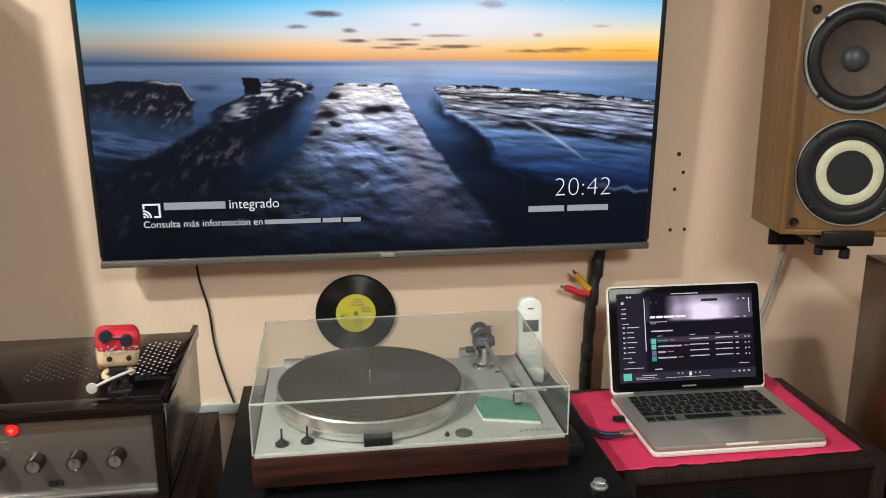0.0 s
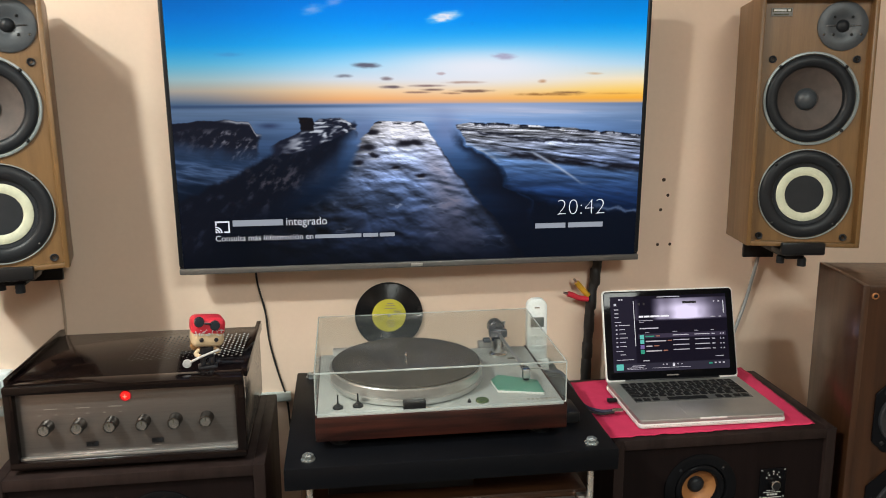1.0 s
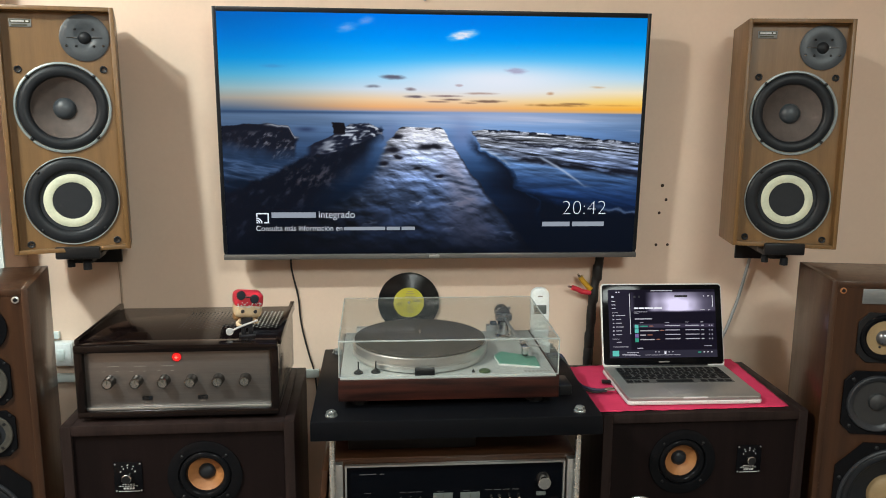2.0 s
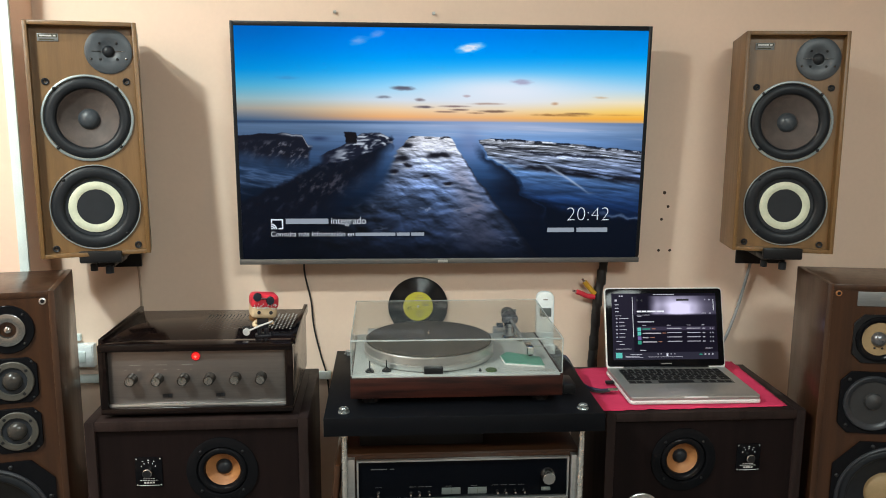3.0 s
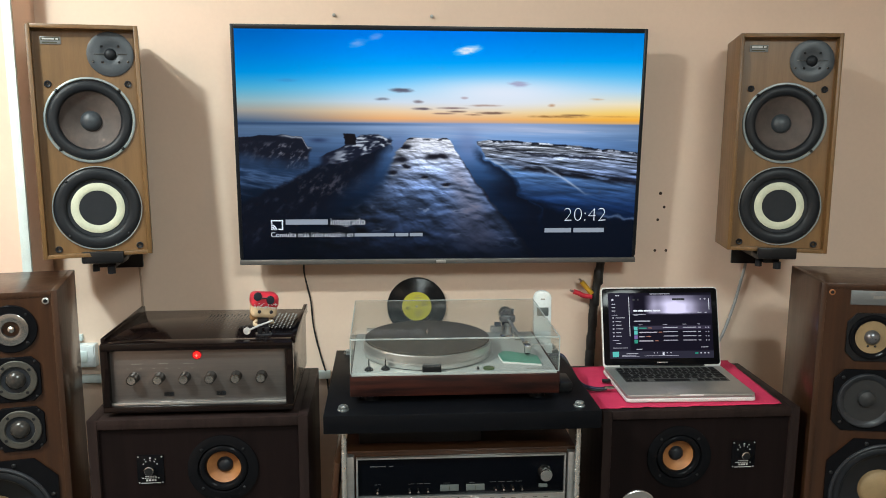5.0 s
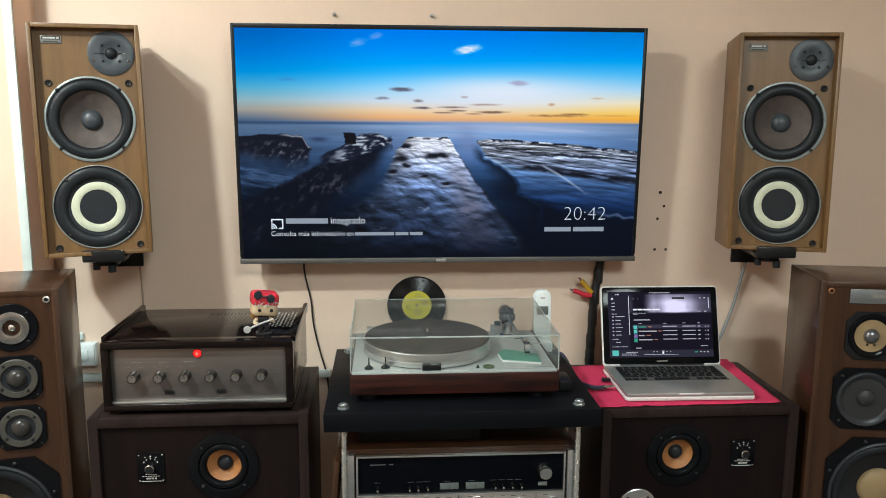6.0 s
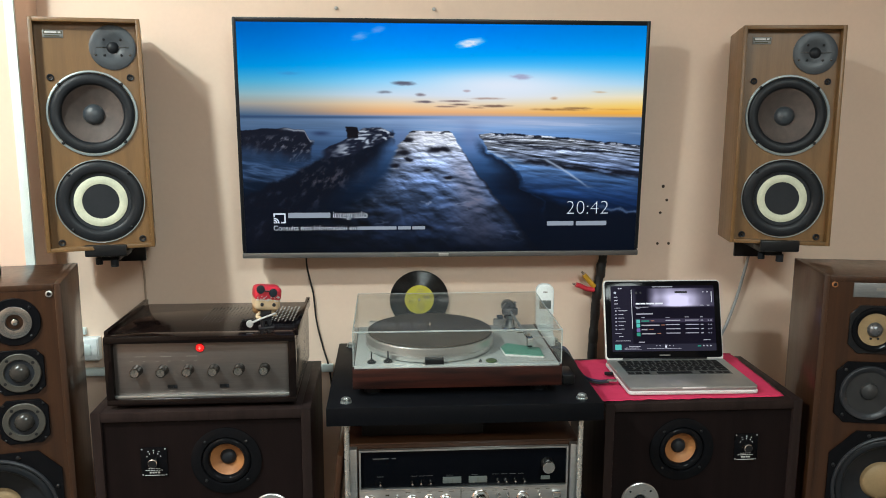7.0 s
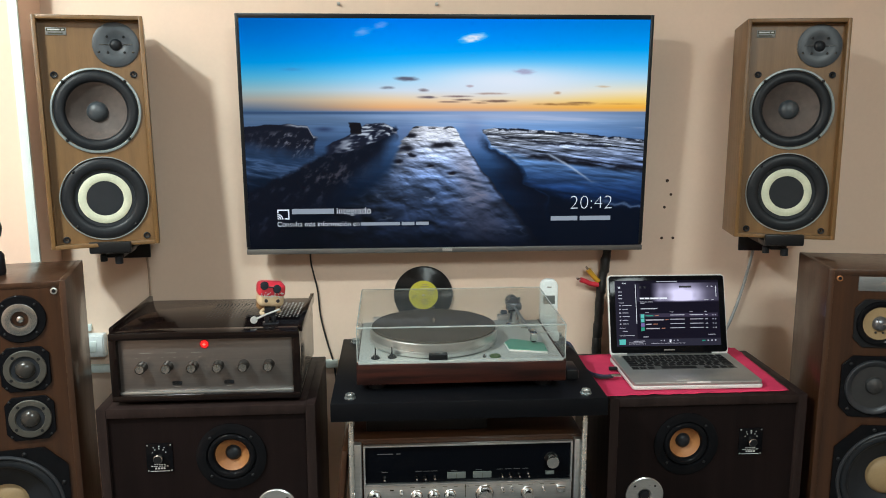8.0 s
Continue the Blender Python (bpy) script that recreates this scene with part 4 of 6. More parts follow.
def square_driver(parent, cx, cz, half, cut, ring, cone, cap_r, mats, depth, cap_out, bolts, bolt_mat):
    """A woofer on a black square plate with cut corners, a raised rim, a rubber roll, a deep cone and a dust cap."""
    m_cone, m_cap = mats
    wf = part("woofer", octagon_ring(cx, cz, half, cut, ring - 0.004, F, 0.006), M_FLANGE, parent)
    part("rim", lathe([(ring, -0.005), (ring - 0.001, -0.010), (ring - 0.004, -0.0115), (ring - 0.008, -0.010), (ring - 0.010, -0.004)], cx, F, cz, "y", 72), M_RIMGREY, wf)
    outer, inner = ring - 0.009, cone
    mid, amp_r = (outer + inner) / 2, (outer - inner) / 2
    part("surround", lathe([(outer, 0.004)] + [(mid + amp_r * math.cos(radians(q)), 0.002 - 0.008 * math.sin(radians(q))) for q in range(0, 181, 20)] + [(inner, 0.006)], cx, F, cz, "y", 72), M_RUBBER, wf)
    part("cone", lathe([(cone + 0.002, 0.004)] + [(cone + (cap_r - cone) * q, 0.005 + (depth - 0.005) * q ** 0.8) for q in (0, 0.15, 0.3, 0.45, 0.6, 0.75, 0.9, 1.0)] + [(0, depth)], cx, F, cz, "y", 64), m_cone, wf)
    part("dust_cap", lathe([(cap_r + 0.001, depth - 0.001)] + [(cap_r * math.cos(radians(q)), depth - 0.002 - cap_out * math.sin(radians(q))) for q in range(0, 90, 15)] + [(0, depth - 0.002 - cap_out)], cx, F, cz, "y", 40), m_cap, wf)
    screws(wf, ring_spots(cx, cz, bolts, 8, 22.5), F - 0.006, 0.005, bolt_mat)
    return wf


def octagon_ring(cx, cz, half, cut, hole, y, thick):
    """A square plate with cut corners and a round hole through it."""
    bm = bmesh.new()
    pts = [(-half + cut, -half), (half - cut, -half), (half, -half + cut), (half, half - cut), (half - cut, half), (-half + cut, half), (-half, half - cut), (-half, -half + cut)]
    edges = []
    for loop in (pts, [(hole * math.cos(2 * math.pi * i / 56), hole * math.sin(2 * math.pi * i / 56)) for i in range(56)]):
        vs = [bm.verts.new((cx + px, y - thick, cz + pz)) for px, pz in loop]
        edges += [bm.edges.new((vs[i], vs[(i + 1) % len(vs)])) for i in range(len(vs))]
    bmesh.ops.triangle_fill(bm, use_beauty=True, use_dissolve=False, edges=edges, normal=(0, -1, 0))
    rims = [e for e in bm.edges if len(e.link_faces) == 1]
    out = bmesh.ops.extrude_edge_only(bm, edges=rims)
    bmesh.ops.translate(bm, verts=[v for v in out["geom"] if isinstance(v, bmesh.types.BMVert)], vec=(0, thick - 0.0005, 0))
    return bm


# left: a silver horn tweeter over two grey dome mid-ranges and a woofer
F = 0.002
LW, LH = 0.345, 1.029
lfs = cabinet("floor_speaker", pose(-0.969, 1.040, 0, 0, 0, 12.0), LW, LH, 0.25, M_WALNUT, M_WALNUT, [(0.0, 0.493, 0.132)],
              "tall walnut floor loudspeaker with silver tweeter and three cones", "floor loudspeakers", 0.014, 0.002)
tw = part("tweeter", lathe([(0.0545, 0.001), (0.0545, -0.004), (0.053, -0.0055), (0.036, -0.0055)], 0.073, F, 0.946, "y", 64), M_FLANGE, lfs)
part("horn", lathe([(0.0365, -0.0052), (0.0365, -0.0085), (0.035, -0.0092), (0.0185, -0.0070), (0.0175, -0.0045)], 0.073, F, 0.946, "y", 64), M_SPUN, tw, "spun silver ring")
part("throat", lathe([(0.0178, -0.0046), (0.0172, 0.0008), (0, 0.0009)], 0.073, F, 0.946, "y", 40), M_PLASTIC, tw)
part("dome", lathe([(0.0095, 0.0006), (0.0085, -0.0045), (0.005, -0.0080), (0, -0.0090)], 0.073, F, 0.946, "y", 28), M_CHROME, tw)
screws(tw, ring_spots(0.073, 0.946, 0.0462, 4), F - 0.0055, 0.0032)
for mz, mx in ((0.829, 0.0745), (0.712, 0.0755)):
    md = part("midrange", rounded_plate(mx, mz, 0.0520, 0.017, F, 0.006), M_FLANGE, lfs)
    part("ring", lathe([(0.0450, -0.005), (0.0450, -0.009), (0.0435, -0.0103), (0.0320, -0.0103), (0.0305, -0.0065)], mx, F, mz, "y", 64), M_MESHGREY, md)
    part("cone", lathe([(0.0306, -0.0065), (0.027, -0.0063), (0.020, -0.0062), (0, -0.0062)], mx, F, mz), M_CONEBLACK, md)
    part("dome", lathe([(0.0215, -0.0060), (0.020, -0.0115), (0.014, -0.0170), (0.007, -0.0195), (0, -0.0202)], mx, F, mz, "y", 36), M_DOMEGREY, md)
    for px, pz in ring_spots(mx, mz, 0.0378, 4, 38):
        part("bolt_recess", lathe([(0.0036, -0.0100), (0.0036, -0.0107), (0.0018, -0.0108), (0, -0.0106)], px, F, pz, "y", 12), M_PLASTIC, md)
    screws(md, ring_spots(mx, mz, 0.0585, 4), F - 0.006, 0.0030)
square_driver(lfs, 0.0, 0.493, 0.146, 0.048, 0.136, 0.104, 0.046, (M_CONEBLACK, M_CONETAN), 0.040, 0.016, 0.145, M_PLASTIC)
part("grille_socket", lathe([(0.0075, 0.001), (0.0075, -0.003), (0.005, -0.004), (0.0042, 0.0), (0, 0.0)], 0.147, F, 1.006, "y", 20), M_SATIN, lfs)
part("socket_core", lathe([(0.0043, -0.0032), (0.0030, -0.0034), (0, -0.0030)], 0.147, F, 1.006, "y", 16), M_PLASTIC, lfs)

# right: a paper tweeter, a mid-range and a woofer
RW, RH = 0.34, 1.032
rfs = cabinet("floor_speaker", pose(1.1364, 1.0315, 0, 0, 0, -10.0), RW, RH, 0.222, M_WALNUT, M_WALNUT, [(0.020, 0.503, 0.130)],
              "tall walnut floor loudspeaker with a silver name plate", "floor loudspeakers", 0.014, 0.002)
plate = part("name_plate", box(-0.101, 0.060, F - 0.003, F, 0.981, 1.0155, 0.0008), M_PLATE, rfs, "brushed silver name plate")
bm = bmesh.new()
bar(-0.050, 0.010, 0.9965, 1.0035, F - 0.003, bm)
part("name_bar", bm, M_GREYPRINT, plate)
tw = part("tweeter", rounded_plate(-0.045, 0.902, 0.0590, 0.022, F, 0.005), M_PLASTIC, rfs)
part("surround", lathe([(0.0545, -0.005), (0.053, -0.0105), (0.050, -0.0115), (0.046, -0.0105), (0.0395, -0.0055)], -0.045, F, 0.903, "y", 56), M_FLANGE, tw)
part("cone", lathe([(0.0397, -0.0056), (0.030, -0.0052), (0.0, -0.0051)], -0.045, F, 0.903), M_CONETAN, tw)
part("dust_cap", lathe([(0.0180, -0.005), (0.0165, -0.012), (0.010, -0.018), (0, -0.020)], -0.046, F, 0.903, "y", 28), M_DOMESHINE, tw)
screws(tw, ((-0.054, 0.881), (-0.037, 0.881)), F - 0.0055, 0.0028)
md = part("midrange", rounded_plate(-0.046, 0.745, 0.0770, 0.024, F, 0.006), M_FLANGE, rfs)
part("surround", lathe([(0.0680, -0.006), (0.0670, -0.0120), (0.0650, -0.0135), (0.058, -0.0120), (0.0520, -0.0065)], -0.046, F, 0.745, "y", 64), M_RIMGREY, md)
part("cone", lathe([(0.0522, -0.0066), (0.030, -0.0062), (0.0, -0.0061)], -0.046, F, 0.745), M_CONEDARK, md)
part("dust_cap", lathe([(0.0215, -0.006), (0.019, -0.013), (0.010, -0.018), (0, -0.0195)], -0.046, F, 0.750, "y", 28), M_CONEDARK, md)
screws(md, ring_spots(-0.046, 0.745, 0.0800, 4), F - 0.006, 0.0045, M_PLASTIC)
square_driver(rfs, 0.020, 0.503, 0.144, 0.060, 0.135, 0.104, 0.049, (M_CONEBLACK, M_CONETAN), 0.036, 0.016, 0.1435, M_PLASTIC)
for gx in (-0.144, 0.144):
    part("grille_socket", lathe([(0.007, 0.001), (0.007, -0.003), (0.0045, -0.004), (0.0038, 0.0), (0, 0.0)], gx, F, 1.010, "y", 20), M_CONEORANGE, rfs)
    part("socket_core", lathe([(0.0042, -0.0034), (0, -0.0030)], gx, F, 1.010, "y", 14), M_PLASTIC, rfs)

# small dark ornament on the left cabinet
orn = whole("ornament", lathe([(0, 0), (0.024, 0), (0.026, 0.006), (0.025, 0.045), (0.021, 0.052), (0.013, 0.060), (0.012, 0.078), (0.022, 0.090), (0.026, 0.108), (0.022, 0.130), (0.010, 0.142), (0, 0.144)], 0, 0, 0, "z", 28),
            M_DARKVINYL, pose(-0.990, 1.150, LH), "small dark ornament standing on the floor loudspeaker", "ornament")


# ---- the two dark three-way cabinets that serve as side tables ----
def lab_box(m, flip, H, label):
    """A dark cabinet: recessed front with a mid-range cone, a level control, a silver tweeter and a woofer."""
    W, D, rim, rec = 0.490, 0.355, 0.022, 0.010
    s = flip
    drivers = [(s * -0.050, H - 0.124, 0.0585), (s * -0.050, H - 0.495, 0.128)]
    sp = cabinet("cabinet_speaker", m, W, H, D, M_DARKBOX, M_DARKFACE, drivers, label, "cabinet loudspeakers", rim, rec)
    cx, cz = drivers[0][0], drivers[0][1]
    md = cone_driver(sp, "midrange", cx, cz, rec, 0.080, 0.056, 0.0395, 0, (M_FLANGE, M_FLANGE, M_CONEORANGE, M_RUBBER), 0.022, 0.0175, None, 0.011)
    screws(md, ring_spots(cx, cz, 0.066, 4), rec - 0.005, 0.0035)
    wx, wz = drivers[1][0], drivers[1][1]
    wf = cone_driver(sp, "woofer", wx, wz, rec, 0.140, 0.129, 0.105, 0, (M_PLASTIC, M_RUBBER, M_CONEBLACK, M_RUBBER), 0.05, 0.04, None, 0.02)
    screws(wf, ring_spots(wx, wz, 0.134, 8, 22), rec - 0.005, 0.004)
    ux, uz = s * -0.148, H - 0.257
    tw = part("tweeter", lathe([(0.0475, 0.001), (0.0475, -0.003), (0.0455, -0.0045), (0.018, -0.0035), (0.014, 0.0), (0, 0.0)], ux, rec, uz), M_SATIN, sp, "round silver tweeter")
    part("dome", lathe([(0.013, 0.0), (0.010, -0.006), (0, -0.009)], ux, rec, uz, "y", 24), M_RUBBER, tw)
    screws(tw, ring_spots(ux, uz, 0.036, 4), rec - 0.0035, 0.003)
    px, pz = s * 0.1127, H - 0.122
    lv = part("level_control", box(px - 0.030, px + 0.030, rec - 0.003, rec, pz - 0.035, pz + 0.035, 0.001), M_GLASSBLACK, sp, "black level control plate with white print")
    part("knob", disc(px, rec - 0.003, pz + 0.002, 0.0105, 0.016, "y", 0.0012, 28), M_CHROME, lv)
    part("knob_cap", disc(px, rec - 0.019, pz + 0.002, 0.0090, 0.0008, "y", 0.0003, 24), M_PLASTIC, lv)
    bm = bmesh.new()
    y = rec - 0.003
    for q in (-60, -32, 0, 32, 60):
        qx, qz = px + 0.0175 * math.sin(radians(q)), pz + 0.005 + 0.0175 * math.cos(radians(q))
        bar(qx - 0.0009, qx + 0.0009, qz - 0.0014, qz + 0.0014, y, bm)
    bar(px - 0.0016, px + 0.0016, pz + 0.0265, pz + 0.0295, y, bm)
    for q in (-0.012, 0.012):
        bar(px + q - 0.0012, px + q + 0.0012, pz + 0.0245, pz + 0.0262, y, bm)
    for q in range(5):
        bar(px - 0.013 + 0.0054 * q, px - 0.0092 + 0.0054 * q, pz - 0.0165, pz - 0.0153, y, bm)
    for q in range(7):
        bar(px - 0.020 + 0.0058 * q, px - 0.0158 + 0.0058 * q, pz - 0.0208, pz - 0.0194, y, bm)
    for q in range(4):
        bar(px - 0.011 + 0.0062 * q, px - 0.0068 + 0.0062 * q, pz - 0.0275, pz - 0.0236, y, bm)
    bar(px - 0.022, px + 0.022, pz - 0.0328, pz - 0.0314, y, bm)
    tagged(part("print", bm, M_PRINT, lv), kind="stuff")
    screws(lv, [(px - 0.026, pz + 0.031), (px + 0.026, pz + 0.031), (px - 0.026, pz - 0.031), (px + 0.026, pz - 0.031)], rec - 0.003, 0.0018, M_STEEL)
    return sp


LBX, RBX = -0.490, 0.701
LB_H, RB_H = 0.742, 0.719
lab_box(pose(LBX, 1.018, 0, 0, 0, 0.6), -1, LB_H, "dark-stained cabinet loudspeaker carrying the amplifier")
lab_box(pose(RBX, 1.068, 0), 1, RB_H, "dark-stained cabinet loudspeaker carrying a red cloth and laptop")

# ---- amplifier ----
AX, AY, AW, AD, AH = -0.490, 1.040, 0.424, 0.335, 0.175
FALL = 0.022  # the top drops a little towards the back
amp = thing("amplifier", pose(AX, AY, LB_H, 0, 0, 0.4), "stereo amplifier with bronze front panel and dark lacquered case", "amplifier")
for fx in (-0.17, 0.17):
    for fy in (0.04, 0.27):
        part("foot", disc(fx, 0, fy, 0.014, 0.010, "z", 0.002, 20), M_RUBBER, amp)
part("bottom_board", box(-AW / 2, AW / 2, -0.006, AD, 0.010, 0.024, 0.003), M_LACQUER, amp)
part("side_panel", box(-AW / 2, -AW / 2 + 0.014, 0.004, AD, 0.024, AH - 0.014, 0.002), M_AMPSIDE, amp)
part("side_panel", box(AW / 2 - 0.014, AW / 2, 0.004, AD, 0.024, AH - 0.014, 0.002), M_AMPSIDE, amp)
bm = box(-AW / 2 + 0.006, AW / 2 - 0.006, 0.02, AD, AH - 0.014, AH - 0.004, 0.001)
for v in bm.verts:
    v.co.z -= FALL * (v.co.y - 0.03)
part("top_panel", bm, M_LACQUER, amp)
part("front_rail", box(-AW / 2, AW / 2, -0.008, 0.034, AH - 0.020, AH - 0.003, 0.004), M_LACQUER, amp)
for sx in (-1, 1):
    bm = box(sx * AW / 2 - 0.005, sx * AW / 2 + 0.005, 0.02, AD + 0.004, AH - 0.014, AH + 0.003, 0.001)
    for v in bm.verts:
        v.co.z += (0.005 if v.co.y > 0.2 and v.co.z > AH else 0.0) - FALL * (v.co.y - 0.03)
    part("edge_rail", bm, M_LACQUER, amp)
for sx in (-1, 1):
    part("front_post", box(sx * (AW / 2 - 0.008) - 0.0085, sx * (AW / 2 - 0.008) + 0.0085, -0.004, 0.022, 0.023, AH - 0.018, 0.002), M_LACQUER, amp)
part("rear_panel", box(-AW / 2 + 0.014, AW / 2 - 0.014, AD - 0.006, AD - 0.001, 0.024, AH - 0.014), M_BLACK, amp)
part("front_panel", box(-AW / 2 + 0.016, AW / 2 - 0.016, 0.010, 0.016, 0.026, AH - 0.021, 0.001), M_PANEL, amp, "brushed bronze aluminium front panel")
part("lower_strip", box(-AW / 2 + 0.016, AW / 2 - 0.016, 0.004, 0.011, 0.024, 0.030, 0.001), M_STEEL, amp)
for i in range(6):
    kx, kz = -0.145 + 0.0571 * i, 0.0885
    kn = part("knob", lathe([(0.0128, 0), (0.0125, -0.002), (0.0118, -0.004), (0.0116, -0.022), (0.0108, -0.0238), (0.0098, -0.0240), (0.0092, -0.0228), (0, -0.0222)], kx, 0.010, kz, "y", 36), M_KNOB, amp, "chrome rotary knob" if i == 0 else "")
    part("knob_face", lathe([(0.0091, -0.0222), (0.0088, -0.0232), (0, -0.0230)], kx, 0.010, kz, "y", 32), M_SPUN, kn)
    part("knob_pointer", box(kx - 0.0006, kx + 0.0006, -0.0140, -0.0130, kz + 0.001, kz + 0.008), M_INK, kn)
for i in range(3):
    bm = bmesh.new()
    kx = -0.145 + 0.0571 * i
    bar(kx - 0.004, kx + 0.020, 0.1195, 0.1210, 0.010, bm)
    bar(kx - 0.015, kx - 0.009, 0.1085, 0.1097, 0.010, bm)
    bar(kx + 0.013, kx + 0.019, 0.1085, 0.1097, 0.010, bm)
    part("scale_print", bm, M_GREYPRINT, amp)
for sx in (-0.069, 0.048):
    sl = part("slide_switch", box(sx - 0.0105, sx + 0.0105, 0.007, 0.011, 0.0445, 0.0525, 0.0008), M_RUBBER, amp)
    part("slider", box(sx - 0.003, sx + 0.003, 0.0045, 0.0075, 0.0460, 0.0510, 0.0008), M_PLASTIC, sl)
    bm = bmesh.new()
    bar(sx - 0.006, sx + 0.006, 0.0385, 0.0398, 0.010, bm)
    part("switch_print", bm, M_GREYPRINT, amp)
led = part("indicator_rim", lathe([(0.0105, 0.001), (0.0105, -0.002), (0.009, -0.003), (0.0085, 0)], -0.003, 0.010, 0.1400, "y", 28), M_RED, amp)
core = bmesh.new()
box(-0.0065, 0.0005, 0.0032, 0.0046, 0.1392, 0.1408, 0.0003, core)
box(-0.0038, -0.0022, 0.0032, 0.0046, 0.1365, 0.1435, 0.0003, core)
part("indicator_core", core, M_LEDCORE, led)
part("indicator", lathe([(0.009, -0.001), (0.008, -0.003), (0.004, -0.0045), (0, -0.005)], -0.003, 0.010, 0.1400, "y", 8), M_LED, led, "glowing red indicator lamp")
# rows of ventilation holes in the top
# light in the right-hand holes is put in by a paler material
for bright, columns in ((True, range(7)), (False, range(7, 26))):
    vent = bmesh.new()
    for ix in columns:
        for iy in range(10):
            vx, vy = 0.194 - ix * 0.0087, 0.124 + iy * 0.0165 + (0.00825 if ix % 2 else 0)
            r = 0.0016 if bright else 0.0012
            lathe([(0, 0.0), (r, 0.0), (r + 0.0005, -0.0006)], vx, vy, AH - 0.0034 - FALL * (vy - 0.03), "z", 8, vent)
    tagged(part("vent_grid", vent, M_VENTLIT if bright else M_VENT, amp, "rows of round ventilation holes"), kind="stuff")

# ---- small vinyl figure on the amplifier ----
fig = bmesh.new()


def add_piece(own, slot, m=None):
    for f in own.faces:
        f.material_index = slot
    if m is not None:
        bmesh.ops.transform(own, matrix=m, verts=own.verts)
    join(fig, own)


lean = pose(0, 0, 0.047, 0, 6, 8)
add_piece(box(-0.019, 0.019, -0.012, 0.014, 0.0, 0.006, 0.002), 2)
add_piece(box(-0.014, -0.003, -0.008, 0.010, 0.004, 0.024, 0.003), 2)
add_piece(box(0.003, 0.014, -0.008, 0.010, 0.004, 0.024, 0.003), 2)
add_piece(box(-0.014, 0.014, -0.009, 0.009, 0.020, 0.046, 0.005), 2)
add_piece(tube([(-0.013, 0, 0.040), (-0.022, -0.006, 0.032), (-0.014, -0.014, 0.028)], 0.0045, 8, 4), 1)
add_piece(tube([(0.013, 0, 0.040), (0.023, -0.006, 0.034), (0.018, -0.014, 0.036)], 0.0045, 8, 4), 1)
add_piece(box(-0.032, 0.032, -0.024, 0.026, 0.0, 0.052, 0.012, None, 4), 1, lean)
add_piece(box(-0.0335, 0.0335, -0.0262, 0.028, 0.023, 0.058, 0.012, None, 4), 0, lean)
add_piece(box(-0.030, 0.030, 0.004, 0.028, -0.014, 0.022, 0.008, None, 3), 4, lean)
for ex in (-0.017, 0.017):
    add_piece(lathe([(0.0, -0.004), (0.0092, -0.003), (0.0105, 0.001), (0.0100, 0.004)], ex * 0.92 - 0.005, -0.027, 0.0490 - 0.22 * ex, "y", 20), 5, lean)
add_piece(box(-0.011, 0.004, -0.030, -0.026, 0.0485, 0.0512, 0.001), 2, lean)
for ex in (-0.014, 0.015):
    add_piece(lathe([(0.0, -0.002), (0.004, -0.001), (0.005, 0.002)], ex, -0.0245, 0.016, "y", 16), 2, lean)
add_piece(tube([(-0.040, -0.020, 0.018), (-0.010, -0.020, 0.030), (0.024, -0.018, 0.040)], 0.0025, 8, 4), 3)
add_piece(lathe([(0, -0.003), (0.008, -0.002), (0.009, 0.001), (0, 0.003)], -0.040, -0.020, 0.018, "y", 18), 3)
rnd = random.Random(4)
for _ in range(46):
    dx = rnd.uniform(-0.029, 0.029)
    add_piece(disc(dx, -0.0262, rnd.uniform(0.0245, 0.0375), 0.0013, 0.0006, "y", 0.0002, 8), 3, lean)
bmesh.ops.scale(fig, vec=(0.93, 0.93, 0.97), verts=fig.verts)
whole("toy_figure", fig, [M_RED, M_SKIN, M_DARKVINYL, M_SILVERVINYL, M_HAIR, M_LENS], pose(-0.350, 1.098, LB_H + AH - 0.0052, 0, 0, 10),
      "small big-headed vinyl toy with red scarf and sunglasses", "toy figure")

# ---- equipment rack ----
RX0, RX1, RY0, RY1, RZ = -0.200, 0.404, 0.900, 1.385, 0.787
rack = thing("equipment_rack", pose(0, 0, 0), "black laminate rack on threaded steel rods", "equipment rack")
part("top_shelf", box(RX0, RX1, RY0, RY1, RZ - 0.041, RZ, 0.0015), M_BLACK, rack)
part("middle_shelf", box(RX0 + 0.028, RX1, RY0, RY1, 0.466, 0.500, 0.0015), M_BLACK, rack)
part("bottom_shelf", box(RX0 + 0.028, RX1, RY0, RY1, 0.120, 0.154, 0.0015), M_BLACK, rack)
for bx, by in ((-0.159, 0.935), (0.361, 0.930), (-0.166, 1.352), (0.389, 1.368)):
    rod = part("threaded_rod", lathe([(0, 0.0), (0.0062, 0.0), (0.0062, RZ + 0.009), (0.005, RZ + 0.011), (0, RZ + 0.011)], bx, by, 0, "z", 14), M_ZINC, rack)
    part("washer", lathe([(0.013, RZ), (0.013, RZ + 0.002), (0.012, RZ + 0.0026), (0.006, RZ + 0.0026)], bx, by, 0, "z", 24), M_ZINC, rod)
    part("nut", lathe([(0.0105, RZ + 0.0026), (0.0105, RZ + 0.009), (0.009, RZ + 0.0105), (0.006, RZ + 0.0105)], bx, by, 0, "z", 6), M_ZINC, rod)

